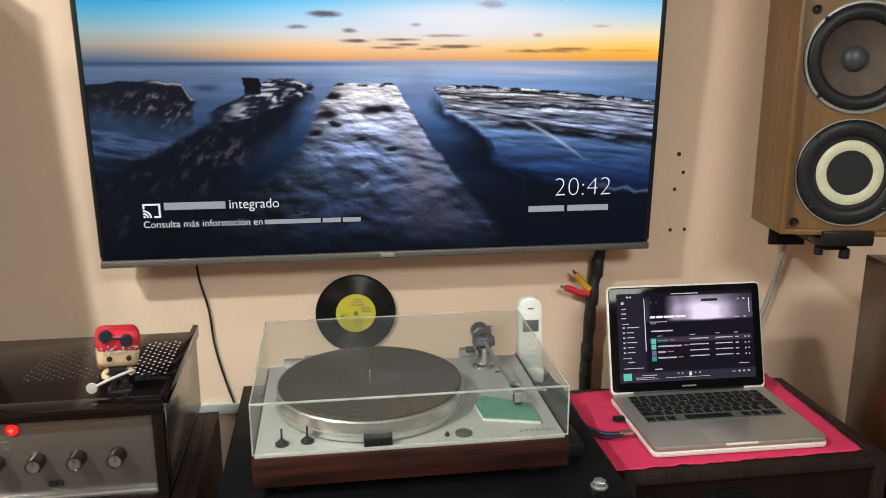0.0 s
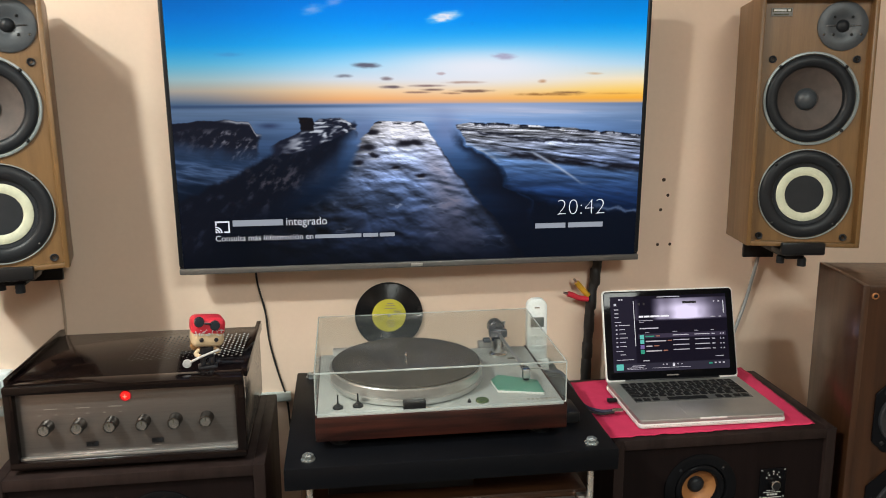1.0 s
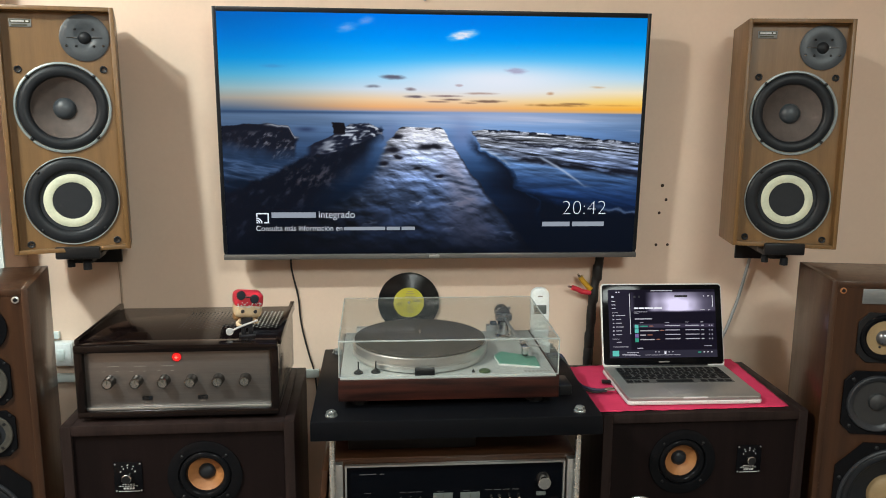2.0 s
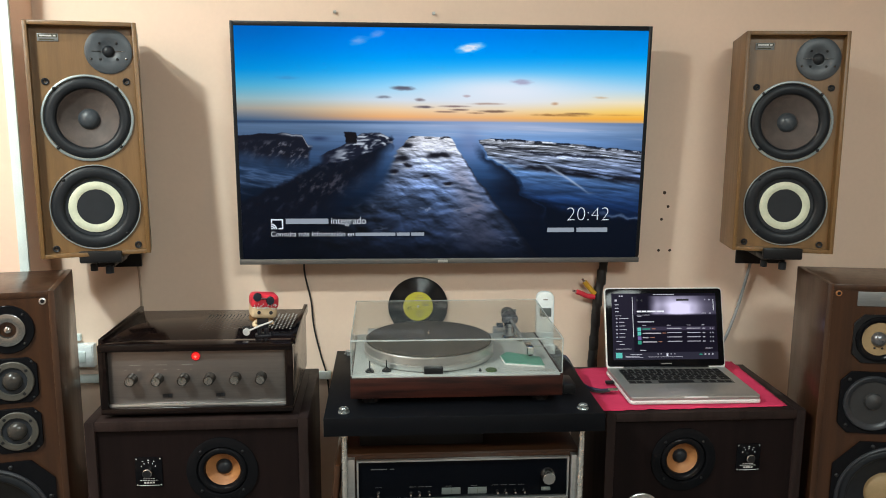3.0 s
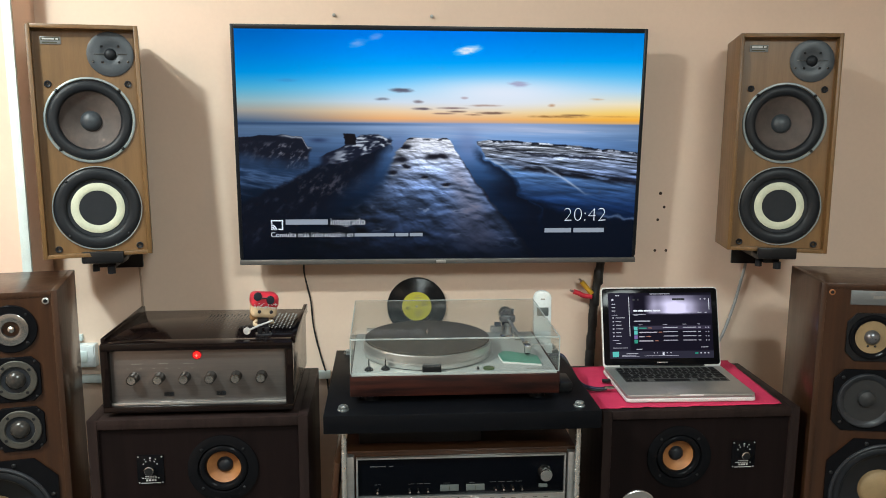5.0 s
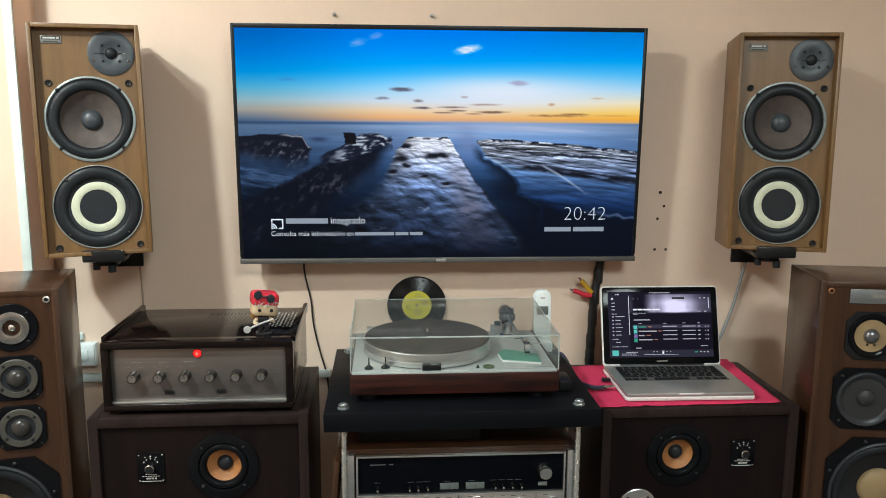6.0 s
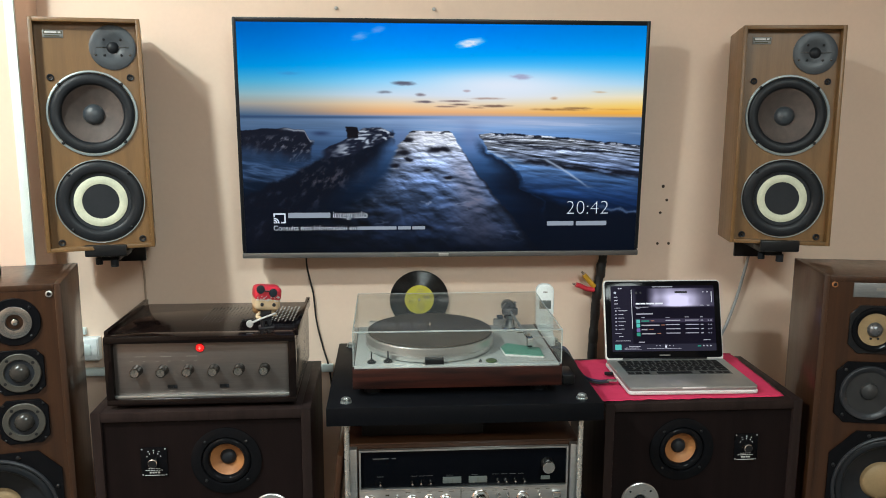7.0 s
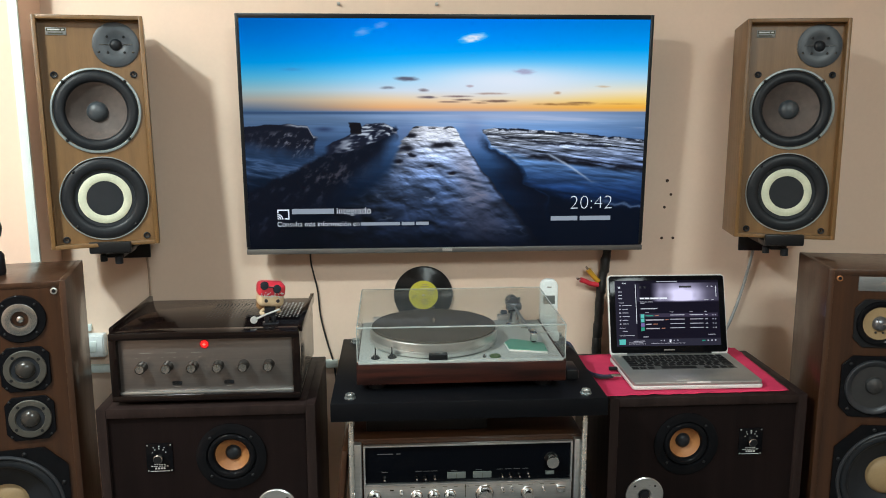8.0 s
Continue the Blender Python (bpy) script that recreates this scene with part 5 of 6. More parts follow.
# ---- receiver on the middle shelf ----
VX, VY, VZ, VW, VH = 0.1025, 0.948, 0.500, 0.524, 0.182
rec = thing("stereo_receiver", pose(VX, VY, VZ), "silver-faced vintage stereo receiver in a walnut case", "stereo receiver")
v2 = VW / 2
for fx in (-0.2, 0.2):
    for fy in (0.05, 0.33):
        part("foot", disc(fx, 0, fy, 0.014, 0.012, "z", 0.002, 18), M_RUBBER, rec)
part("case", box(-v2 + 0.002, v2 - 0.002, 0.010, 0.40, 0.012, VH - 0.004, 0.002), M_WALNUT, rec)
part("case_lid", box(-v2 + 0.002, v2 - 0.002, 0.008, 0.40, VH - 0.006, VH, 0.002), M_WALNUT_TOP, rec)
part("end_trim", box(-v2, -v2 + 0.022, -0.006, 0.012, 0.012, VH - 0.008, 0.002), M_STEEL, rec)
part("end_trim", box(v2 - 0.022, v2, -0.006, 0.012, 0.012, VH - 0.008, 0.002), M_STEEL, rec)
part("lower_fascia", box(-v2 + 0.026, v2 - 0.026, -0.002, 0.012, 0.012, 0.072, 0.001), M_STEEL, rec, "brushed silver lower panel")
dial = part("dial_window", box(-v2 + 0.030, v2 - 0.030, 0.002, 0.012, 0.078, VH - 0.016, 0.001), M_DIALBLACK, rec, "black glass dial window")
for a, b, c, d in ((-v2 + 0.026, v2 - 0.026, VH - 0.0165, VH - 0.0125), (-v2 + 0.026, v2 - 0.026, 0.0725, 0.0765)):
    part("dial_frame", box(a, b, -0.004, 0.006, c, d, 0.0006), M_STEEL, rec)
for a, b in ((-v2 + 0.026, -v2 + 0.030), (v2 - 0.030, v2 - 0.026)):
    part("dial_frame", box(a, b, -0.004, 0.006, 0.0765, VH - 0.0165, 0.0006), M_STEEL, rec)


def at_dial(px):
    return -v2 + 0.026 + px * (VW - 0.052)


part("tuning_knob", lathe([(0.0165, 0), (0.0165, -0.004), (0.0150, -0.006), (0.0145, -0.022), (0.0130, -0.024), (0, -0.0235)], at_dial(0.899), 0.002, 0.126, "y", 36), M_CHROME, rec, "large chrome tuning knob")
for px in (0.100, 0.252, 0.293, 0.339, 0.661, 0.700, 0.744, 0.788):
    part("toggle", lathe([(0.0042, 0), (0.0042, -0.004), (0.0028, -0.006), (0.0024, -0.016), (0, -0.017)], at_dial(px), 0.002, 0.091, "y", 14), M_CHROME, rec)
for px in (0.442, 0.566):
    mt = part("meter", box(at_dial(px) - 0.021, at_dial(px) + 0.021, 0.0, 0.003, 0.085, 0.100, 0.0008), M_METER, rec)
    part("meter_needle", box(at_dial(px) - 0.0004, at_dial(px) + 0.0004, -0.0006, 0.0, 0.086, 0.097), M_INK, mt)
part("push_button", box(at_dial(0.893) - 0.010, at_dial(0.893) + 0.010, -0.002, 0.003, 0.089, 0.097, 0.001), M_METER, rec)
bm = bmesh.new()
bar(at_dial(0.065), at_dial(0.14), 0.146, 0.148, 0.002, bm)
bar(at_dial(0.155), at_dial(0.175), 0.146, 0.148, 0.002, bm)
for px in (0.1, 0.26, 0.30, 0.335, 0.650, 0.692, 0.733, 0.775, 0.43, 0.55):
    bar(at_dial(px) - 0.007, at_dial(px) + 0.007, 0.1035, 0.1043, 0.002, bm)
tagged(part("dial_print", bm, M_DIMPRINT, rec), kind="stuff")
for px, r in ((0.0485, 0.014), (0.2506, 0.012), (0.332, 0.012), (0.411, 0.012), (0.577, 0.019), (0.783, 0.013)):
    kn = part("knob", lathe([(r + 0.002, 0), (r + 0.002, -0.003), (r, -0.005), (r * 0.92, -0.022), (r * 0.85, -0.024), (0, -0.0235)], at_dial(px), -0.002, 0.047, "y", 28), M_CHROME, rec)
for px in (0.178, 0.665, 0.709, 0.862):
    part("lever", lathe([(0.0045, 0), (0.0045, -0.004), (0.003, -0.006), (0.0026, -0.018), (0, -0.019)], at_dial(px), -0.002, 0.058, "y", 14), M_CHROME, rec)
part("power_lever", box(at_dial(0.925), at_dial(0.965), -0.014, -0.002, 0.050, 0.064, 0.002), M_CHROME, rec)
bm = bmesh.new()
bar(at_dial(0.483), at_dial(0.486), 0.040, 0.072, -0.002, bm)
for px in (0.13, 0.135):
    bar(at_dial(px) - 0.003, at_dial(px) + 0.003, 0.060, 0.063, -0.002, bm)
for i in range(14):
    bar(at_dial(0.22 + 0.052 * i), at_dial(0.22 + 0.052 * i) + 0.010, 0.0665, 0.0675, -0.002, bm)
tagged(part("panel_print", bm, M_INK, rec), kind="stuff")
whole("equipment_box", box(-0.128, 0.150, 0.995, 1.25, VZ + VH, VZ + VH + 0.058, 0.003), M_PLASTIC, pose(0, 0, 0),
      "flat black equipment box lying on the receiver", "equipment box")
# narrow leaning board beside the rack
bm = box(-0.007, 0.007, 0, 0.26, 0.001, 0.642, 0.002)
whole("leaning_board", bm, M_WALNUT, pose(-0.236, 0.990, 0, 0, 5.2, 0), "narrow brown board standing between cabinet and rack", "board")

# ---- turntable ----
TX, TY, TW, TD = 0.0885, 0.962, 0.468, 0.345
tt = thing("turntable", pose(TX, TY, RZ), "vintage turntable with rosewood plinth and clear dust cover", "turntable")
t2, DZ = TW / 2, 0.069
for fx in (-0.19, 0.19):
    for fy in (0.045, 0.30):
        part("foot", disc(fx, 0, fy, 0.020, 0.0188, "z", 0.003, 24), M_RUBBER, tt)
part("plinth", box(-t2, t2, 0, TD, 0.019, DZ - 0.004, 0.002), M_ROSE, tt, "rosewood-veneered plinth")
part("deck", box(-t2 + 0.004, t2 - 0.0055, 0.004, TD - 0.006, DZ - 0.006, DZ, 0.001), M_DECK, tt, "pale grey metal deck")
part("plinth_edge", box(t2 - 0.0052, t2, 0.001, TD, DZ - 0.006, DZ - 0.0005, 0.001), M_ROSE, tt)
PX, PY, PR = 0.034 - TX, 1.132 - TY, 0.1535
pl = part("platter", lathe([(0.142, DZ + 0.002), (PR - 0.002, DZ + 0.003), (PR, DZ + 0.006), (PR, DZ + 0.014), (PR - 0.0015, DZ + 0.015), (PR - 0.0015, DZ + 0.019), (PR, DZ + 0.020), (PR, DZ + 0.033), (PR - 0.002, DZ + 0.035), (0.1, DZ + 0.035)], PX, PY, 0, "z", 96), M_SATIN, tt, "machined aluminium platter")
rim = [(0.149, DZ + 0.0352), (0.149, DZ + 0.0385), (0.147, DZ + 0.0395)]
for k in range(22):
    rr = 0.143 - k * 0.0042
    rim += [(rr, DZ + 0.0395), (rr - 0.0008, DZ + 0.0392), (rr - 0.0026, DZ + 0.0392), (rr - 0.0034, DZ + 0.0395)]
rim += [(0.048, DZ + 0.0388), (0.0, DZ + 0.0388)]
part("rubber_mat", lathe(rim, PX, PY, 0, "z", 96), M_MAT, pl, "dark ribbed rubber mat")
part("spindle", lathe([(0.0036, DZ + 0.038), (0.0036, DZ + 0.050), (0.0022, DZ + 0.055), (0, DZ + 0.056)], PX, PY, 0, "z", 16), M_CHROME, pl)
part("strobe_housing", box(0.036 - TX - 0.021, 0.036 - TX + 0.021, 0.004, 0.024, DZ, DZ + 0.016, 0.002), M_PLASTIC, tt)
for sx, sy in ((-0.104 - TX, 0.996 - TY), (-0.067 - TX, 1.000 - TY)):
    sel = part("speed_switch", lathe([(0.0100, DZ), (0.0100, DZ + 0.003), (0.007, DZ + 0.005), (0.004, DZ + 0.008), (0, DZ + 0.008)], sx, sy, 0, "z", 24), M_PLASTIC, tt)
    part("stalk", lathe([(0.0018, DZ + 0.006), (0.0013, DZ + 0.022), (0.0017, DZ + 0.025), (0, DZ + 0.026)], sx, sy, 0, "z", 12), M_PLASTIC, sel)
part("adaptor_disc", lathe([(0.0125, DZ), (0.0125, DZ + 0.003), (0.011, DZ + 0.004), (0, DZ + 0.003)], 0.166 - TX, 0.992 - TY, 0, "z", 28), material("olive_plastic", (0.055, 0.085, 0.030), 0.4, scale=30), tt)
part("small_pin", lathe([(0.0038, DZ), (0.003, DZ + 0.003), (0.001, DZ + 0.007), (0, DZ + 0.007)], 0.141 - TX, 0.990 - TY, 0, "z", 14), M_PLASTIC, tt)
bm = bmesh.new()
for k in range(7):
    box(0.252 - TX + 0.0085 * k, 0.257 - TX + 0.0085 * k, 0.986 - TY, 0.992 - TY, DZ, DZ + 0.0006, 0, bm)
tagged(part("maker_bar", bm, M_GREYPRINT, tt), kind="stuff")
part("rear_vent", box(0.262 - TX, 0.280 - TX, 1.218 - TY, 1.224 - TY, DZ, DZ + 0.0008), M_INK, tt)
# tonearm
QX, QY = 0.246 - TX, 1.250 - TY
arm = part("tonearm_base", lathe([(0.020, DZ), (0.020, DZ + 0.004), (0.018, DZ + 0.006), (0.0135, DZ + 0.008), (0.013, DZ + 0.030), (0.015, DZ + 0.032), (0.015, DZ + 0.040), (0, DZ + 0.041)], QX, QY, 0, "z", 36), M_CHROME, tt, "chrome tonearm pivot")
part("gimbal", box(QX - 0.020, QX + 0.020, QY - 0.008, QY + 0.008, DZ + 0.041, DZ + 0.058, 0.003), M_DOMESHINE, arm)
part("lift_lever", box(QX - 0.034, QX - 0.018, QY - 0.012, QY + 0.004, DZ + 0.032, DZ + 0.040, 0.002), M_GREYPL, arm)
ways = [(QX + 0.001, QY + 0.012, DZ + 0.050), (QX + 0.004, QY - 0.05, DZ + 0.046), (QX + 0.011, QY - 0.12, DZ + 0.038), (QX + 0.018, QY - 0.158, DZ + 0.034)]
part("arm_tube", tube(ways, 0.0034, 12, 8), M_STEEL, arm)
part("counterweight", lathe([(0, 0.046), (0.015, 0.046), (0.0175, 0.043), (0.0175, 0.016), (0.015, 0.013), (0, 0.013)], QX, QY, DZ + 0.054, "y", 36), M_DOMESHINE, arm)
part("weight_stub", lathe([(0, 0.002), (0.005, 0.002), (0.005, 0.016), (0, 0.016)], QX, QY, DZ + 0.054, "y", 16), M_PLASTIC, arm)
part("antiskate_post", lathe([(0.004, DZ), (0.003, DZ + 0.062), (0.005, DZ + 0.066), (0, DZ + 0.068)], QX + 0.018, QY + 0.03, 0, "z", 12), M_STEEL, arm)
hs = part("headshell", box(QX + 0.011, QX + 0.027, QY - 0.196, QY - 0.158, DZ + 0.030, DZ + 0.035, 0.0015), M_CHROME, arm)
part("cartridge", box(QX + 0.0135, QX + 0.0250, QY - 0.196, QY - 0.178, DZ + 0.012, DZ + 0.030, 0.002), M_PLASTIC, hs)
part("cartridge_face", box(QX + 0.0125, QX + 0.0260, QY - 0.1985, QY - 0.1955, DZ + 0.017, DZ + 0.033, 0.001), M_STEEL, hs)
part("finger_lift", tube([(QX + 0.026, QY - 0.184, DZ + 0.033), (QX + 0.044, QY - 0.187, DZ + 0.034), (QX + 0.066, QY - 0.190, DZ + 0.032)], 0.0017, 8, 4), M_STEEL, hs)
# dust cover: five clear panels, with pale strips that paint the gleam of the edges
CZ0, CF, CB = DZ + 0.001, 0.1495, 0.157
cov = part("dust_cover", box(-t2 + 0.003, t2 - 0.003, 0.004, 0.0065, CZ0, CF - 0.003), M_ACRYL, tt, "clear acrylic dust cover, closed")
part("rear_pane", box(-t2 + 0.003, t2 - 0.003, TD - 0.0055, TD - 0.003, CZ0, CB - 0.003), M_ACRYL, cov)
for x0, x1 in ((-t2 + 0.0005, -t2 + 0.003), (t2 - 0.003, t2 - 0.0005)):
    bm = box(x0, x1, 0.004, TD - 0.003, CZ0, CF - 0.003)
    for v in bm.verts:
        if v.co.z > 0.1 and v.co.y > 0.2:
            v.co.z = CB - 0.003
    part("side_pane", bm, M_ACRYL, cov)
bm = box(-t2 + 0.0005, t2 - 0.0005, 0.004, TD - 0.003, CF - 0.003, CF)
for v in bm.verts:
    if v.co.y > 0.2:
        v.co.z += CB - CF
part("top_pane", bm, M_ACRYL, cov)
e = 0.0014
edge_lines = [((-t2 + 0.002, 0.004, CF - 0.001), (t2 - 0.002, 0.004, CF - 0.001)), ((-t2 + 0.002, TD - 0.004, CB - 0.001), (t2 - 0.002, TD - 0.004, CB - 0.001)),
              ((-t2 + 0.002, 0.004, CF - 0.001), (-t2 + 0.002, TD - 0.004, CB - 0.001)), ((t2 - 0.002, 0.004, CF - 0.001), (t2 - 0.002, TD - 0.004, CB - 0.001)),
              ((-t2 + 0.002, 0.004, CZ0 + 0.001), (-t2 + 0.002, 0.004, CF - 0.001)), ((t2 - 0.002, 0.004, CZ0 + 0.001), (t2 - 0.002, 0.004, CF - 0.001)),
              ((-t2 + 0.002, 0.003, CZ0 + 0.001), (t2 - 0.002, 0.003, CZ0 + 0.001))]
for a, b in edge_lines:
    part("edge_gleam", tube([a, b], e * (1.4 if a[1] < 0.01 and b[1] < 0.01 and a[2] > 0.1 and b[2] > 0.1 else 0.9), 6, 2), M_ACRYLGLEAM, cov).visible_shadow = False
for ob in [cov] + [c for c in cov.children if "pane" in c.name]:
    ob.visible_shadow = False
for hx in (-0.145, 0.145):
    part("hinge", box(hx - 0.022, hx + 0.022, TD - 0.004, TD + 0.014, 0.040, 0.082, 0.003), M_SATIN, tt)
part("hinge_plate", box(-0.115 - TX, -0.070 - TX, TD - 0.018, TD - 0.006, DZ, DZ + 0.016, 0.002), M_SATIN, tt)

# green booklet lying on the deck, under the arm
def card_prism(inset, z0, z1):
    poly = [(0.199, 1.084), (0.203, 1.029), (0.290, 1.006), (0.292, 1.070), (0.218, 1.112)]
    cx, cy = 0.246, 1.060
    bm = prism([(cx + (x - cx) * inset, cy + (y - cy) * inset) for x, y in poly], z0, z1)
    bmesh.ops.bevel(bm, geom=bm.edges[:], offset=0.0006, segments=1, affect="EDGES")
    return bm


card = thing("green_card", pose(0, 0, RZ + DZ), "green card on a pale base lying on the turntable deck", "card")
part("pale_base", card_prism(1.0, 0.0, 0.0045), M_PRINT, card, "pale base under the green card")
part("green_top", card_prism(0.985, 0.0043, 0.0065), M_GREEN, card)

# ---- record on the wall behind the turntable ----
disc7 = thing("vinyl_record", pose(0.026, WALL_Y - 0.006, 0.859), "small black vinyl single with yellow label hung on the wall", "vinyl record")
prof = [(0.0875, 0.0008), (0.0875, -0.0008), (0.0850, -0.0013)]
for k in range(26):
    rr = 0.0840 - k * 0.0017
    prof += [(rr, -0.0011), (rr - 0.0008, -0.0008)]
prof += [(0.0385, -0.0011), (0.0038, -0.0011), (0.0038, 0.0008), (0.0875, 0.0008)]
part("grooved_disc", lathe(prof, 0, 0.0002, 0, "y", 72), M_VINYL, disc7)
part("paper_label", lathe([(0.0435, -0.0010), (0.0435, -0.0016), (0.0040, -0.0016), (0.0040, -0.0010)], 0, 0, 0, "y", 48), M_LABEL, disc7, "yellow paper label")
lettering("45", 0.0165, M_INKBLACK, disc7, -0.034, -0.0018, -0.011, "speed_number")
bm = bmesh.new()
for bz0, w in ((0.031, 0.016), (0.025, 0.024), (-0.002, 0.0), (-0.014, 0.018), (-0.020, 0.024), (-0.026, 0.020), (0.018, 0.030), (-0.031, 0.014)):
    if w:
        bar(-w / 2 + 0.004, w / 2 + 0.004, bz0, bz0 + 0.0016, -0.0017, bm)
for k in range(4):
    bar(0.012, 0.032, 0.002 + k * 0.0035, 0.0032 + k * 0.0035, -0.0017, bm)
tagged(part("label_print", bm, M_GREYPRINT, disc7), kind="stuff")
part("nail", lathe([(0, -0.006), (0.0028, -0.006), (0.0032, -0.004), (0.0018, -0.003), (0.0018, 0.006)], 0, 0, 0, "y", 14), M_STEEL, disc7)

# ---- cordless phone behind the turntable ----
ph = thing("cordless_phone", pose(0.353, 1.332, RZ - 0.0002, -3, 0, -3), "white cordless telephone handset standing in its cradle", "telephone")
bm = slab(-0.0235, 0.0235, -0.012, 0.012, 0.008, 0.170, 1, 0.0185, 0.004)
part("handset", bm, M_WHITE, ph)
part("display", box(-0.0155, 0.0155, -0.0132, -0.0118, 0.104, 0.127, 0.001), M_METER, ph)
part("earpiece", box(-0.006, 0.006, -0.0126, -0.0118, 0.148, 0.151, 0.0004), M_GREYPRINT, ph)
for ky in range(4):
    for kx in range(3):
        part("key", box(-0.0150 + kx * 0.0110, -0.0070 + kx * 0.0110, -0.0134, -0.0116, 0.078 - ky * 0.012, 0.085 - ky * 0.012, 0.0006), M_DUCT, ph)
part("cradle", box(-0.026, 0.028, -0.0165, 0.026, 0.0, 0.030, 0.005), M_WHITE, ph)

# ---- red cloth on the right cabinet ----
bm = bmesh.new()
nx, ny = 60, 48
grid = []
rnd = random.Random(9)
for j in range(ny + 1):
    row = []
    for i in range(nx + 1):
        u, w = i / nx, j / ny
        x = 0.436 + u * (0.474 + 0.002 * w) + (0.010 * w)
        y = 1.083 + w * (0.316 + 0.04 * u) + 0.006 * u
        if i in (0, nx) or j in (0, ny):
            x += rnd.uniform(-0.0018, 0.0018)
            y += rnd.uniform(-0.0018, 0.0018)
        q = Vector((x * 9, y * 9, 0))
        lift = 0.0016 + 0.0016 * max(0, noise.noise(q)) + 0.0012 * max(0, noise.noise(q * 3.1))
        edge = min(u, 1 - u, w, 1 - w)
        lift += 0.004 * max(0, 1 - edge / 0.04) * max(0, noise.noise(Vector((x * 22, y * 22, 3))))
        row.append(bm.verts.new((x, y, RB_H + 0.0008 + lift)))
    grid.append(row)
for j in range(ny):
    for i in range(nx):
        bm.faces.new((grid[j][i], grid[j][i + 1], grid[j + 1][i + 1], grid[j + 1][i]))
cloth = whole("table_cloth", bm, M_CLOTH, pose(0, 0, 0), "crimson cloth spread on the dark cabinet under the laptop", "cloth")
solid = cloth.modifiers.new("thickness", "SOLIDIFY")
solid.thickness, solid.offset = 0.0015, -1

# ---- laptop ----
LX, LY = 0.684, 1.106
lap = thing("laptop", pose(LX + 0.004, LY + 0.001, RB_H + 0.0035, 0, 0, -0.9), "open silver laptop with white shell showing a music player", "laptop")
BW, BD, BT = 0.329, 0.238, 0.020
part("lower_shell", slab(-BW / 2, BW / 2, 0, BD, 0.001, 0.011, 2, 0.012, 0.003), M_SHELL, lap, "white speckled protective shell")
bm = bmesh.new()
for k in range(52):
    for r in range(2):
        bar(-BW / 2 + 0.012 + k * 0.0059 + r * 0.003, -BW / 2 + 0.0135 + k * 0.0059 + r * 0.003, 0.004 + r * 0.0032, 0.0054 + r * 0.0032, 0.0, bm, 0.0004)
tagged(part("shell_perforation", bm, M_GREYPRINT, lap), kind="stuff")
part("base", slab(-0.1625, 0.1625, 0.002, BD - 0.004, 0.010, BT, 2, 0.010, 0.0015), M_ALU, lap, "aluminium keyboard deck")
part("front_notch", box(-0.030, 0.030, 0.0008, 0.004, BT - 0.004, BT + 0.0003, 0.001), M_SHELL, lap)
part("disc_slot", box(0.105, 0.152, 0.0012, 0.003, 0.015, 0.017), M_GREYPRINT, lap)
part("trackpad", box(-0.052, 0.052, 0.012, 0.088, BT - 0.001, BT + 0.0004, 0.0003), M_ALU, lap)
part("keyboard_well", box(-0.1375, 0.1375, 0.098, 0.212, BT - 0.0015, BT + 0.0003), M_WELL, lap)
key_mesh = mesh_of("key", box(-0.0078, 0.0078, -0.0076, 0.0076, 0, 0.0016, 0.0006, None, 1), M_KEY)
low_mesh = mesh_of("key", box(-0.0074, 0.0074, -0.0042, 0.0042, 0, 0.0016, 0.0006, None, 1), M_KEY)
wide_mesh = mesh_of("key", box(-0.0125, 0.0125, -0.0076, 0.0076, 0, 0.0016, 0.0006, None, 1), M_KEY)
space_mesh = mesh_of("key", box(-0.046, 0.046, -0.0076, 0.0076, 0, 0.0016, 0.0006, None, 1), M_KEY)


def key(me, x, y):
    ob = new("key", me)
    ob.parent = lap
    ob.location = (x, y, BT + 0.0004)


for c in range(14):
    key(low_mesh, -0.1275 + c * 0.01955, 0.2055)
for r, shift, n in ((0, 0.0, 14), (1, 0.006, 13), (2, 0.010, 12), (3, 0.004, 12)):
    y = 0.190 - r * 0.0188
    if r:
        key(wide_mesh, -0.1235, y)
        key(wide_mesh, 0.1235, y)
    for c in range(n):
        x = -0.1285 + c * 0.0197 + (0.022 + shift if r else 0)
        if x < (0.1295 if r == 0 else 0.104):
            key(key_mesh, x, y)
for x in (-0.128, -0.108, -0.087, 0.062, 0.082, 0.104, 0.1235):
    key(key_mesh, x, 0.1105)
key(space_mesh, -0.013, 0.1105)
bm = bmesh.new()
rnd = random.Random(3)
for r in range(5):
    for c in range(14):
        if r == 4 and 2 < c < 10:
            continue
        x, y = -0.1285 + c * 0.0197 + (0.004 * r if r < 4 else 0) + rnd.uniform(-0.001, 0.001), 0.190 - r * 0.0188
        if x < 0.132:
            box(x - 0.0012, x + 0.0012, y - 0.0013, y + 0.0013, BT + 0.0020, BT + 0.0022, 0, bm)
tagged(part("key_print", bm, M_GREYPRINT, lap), kind="stuff")
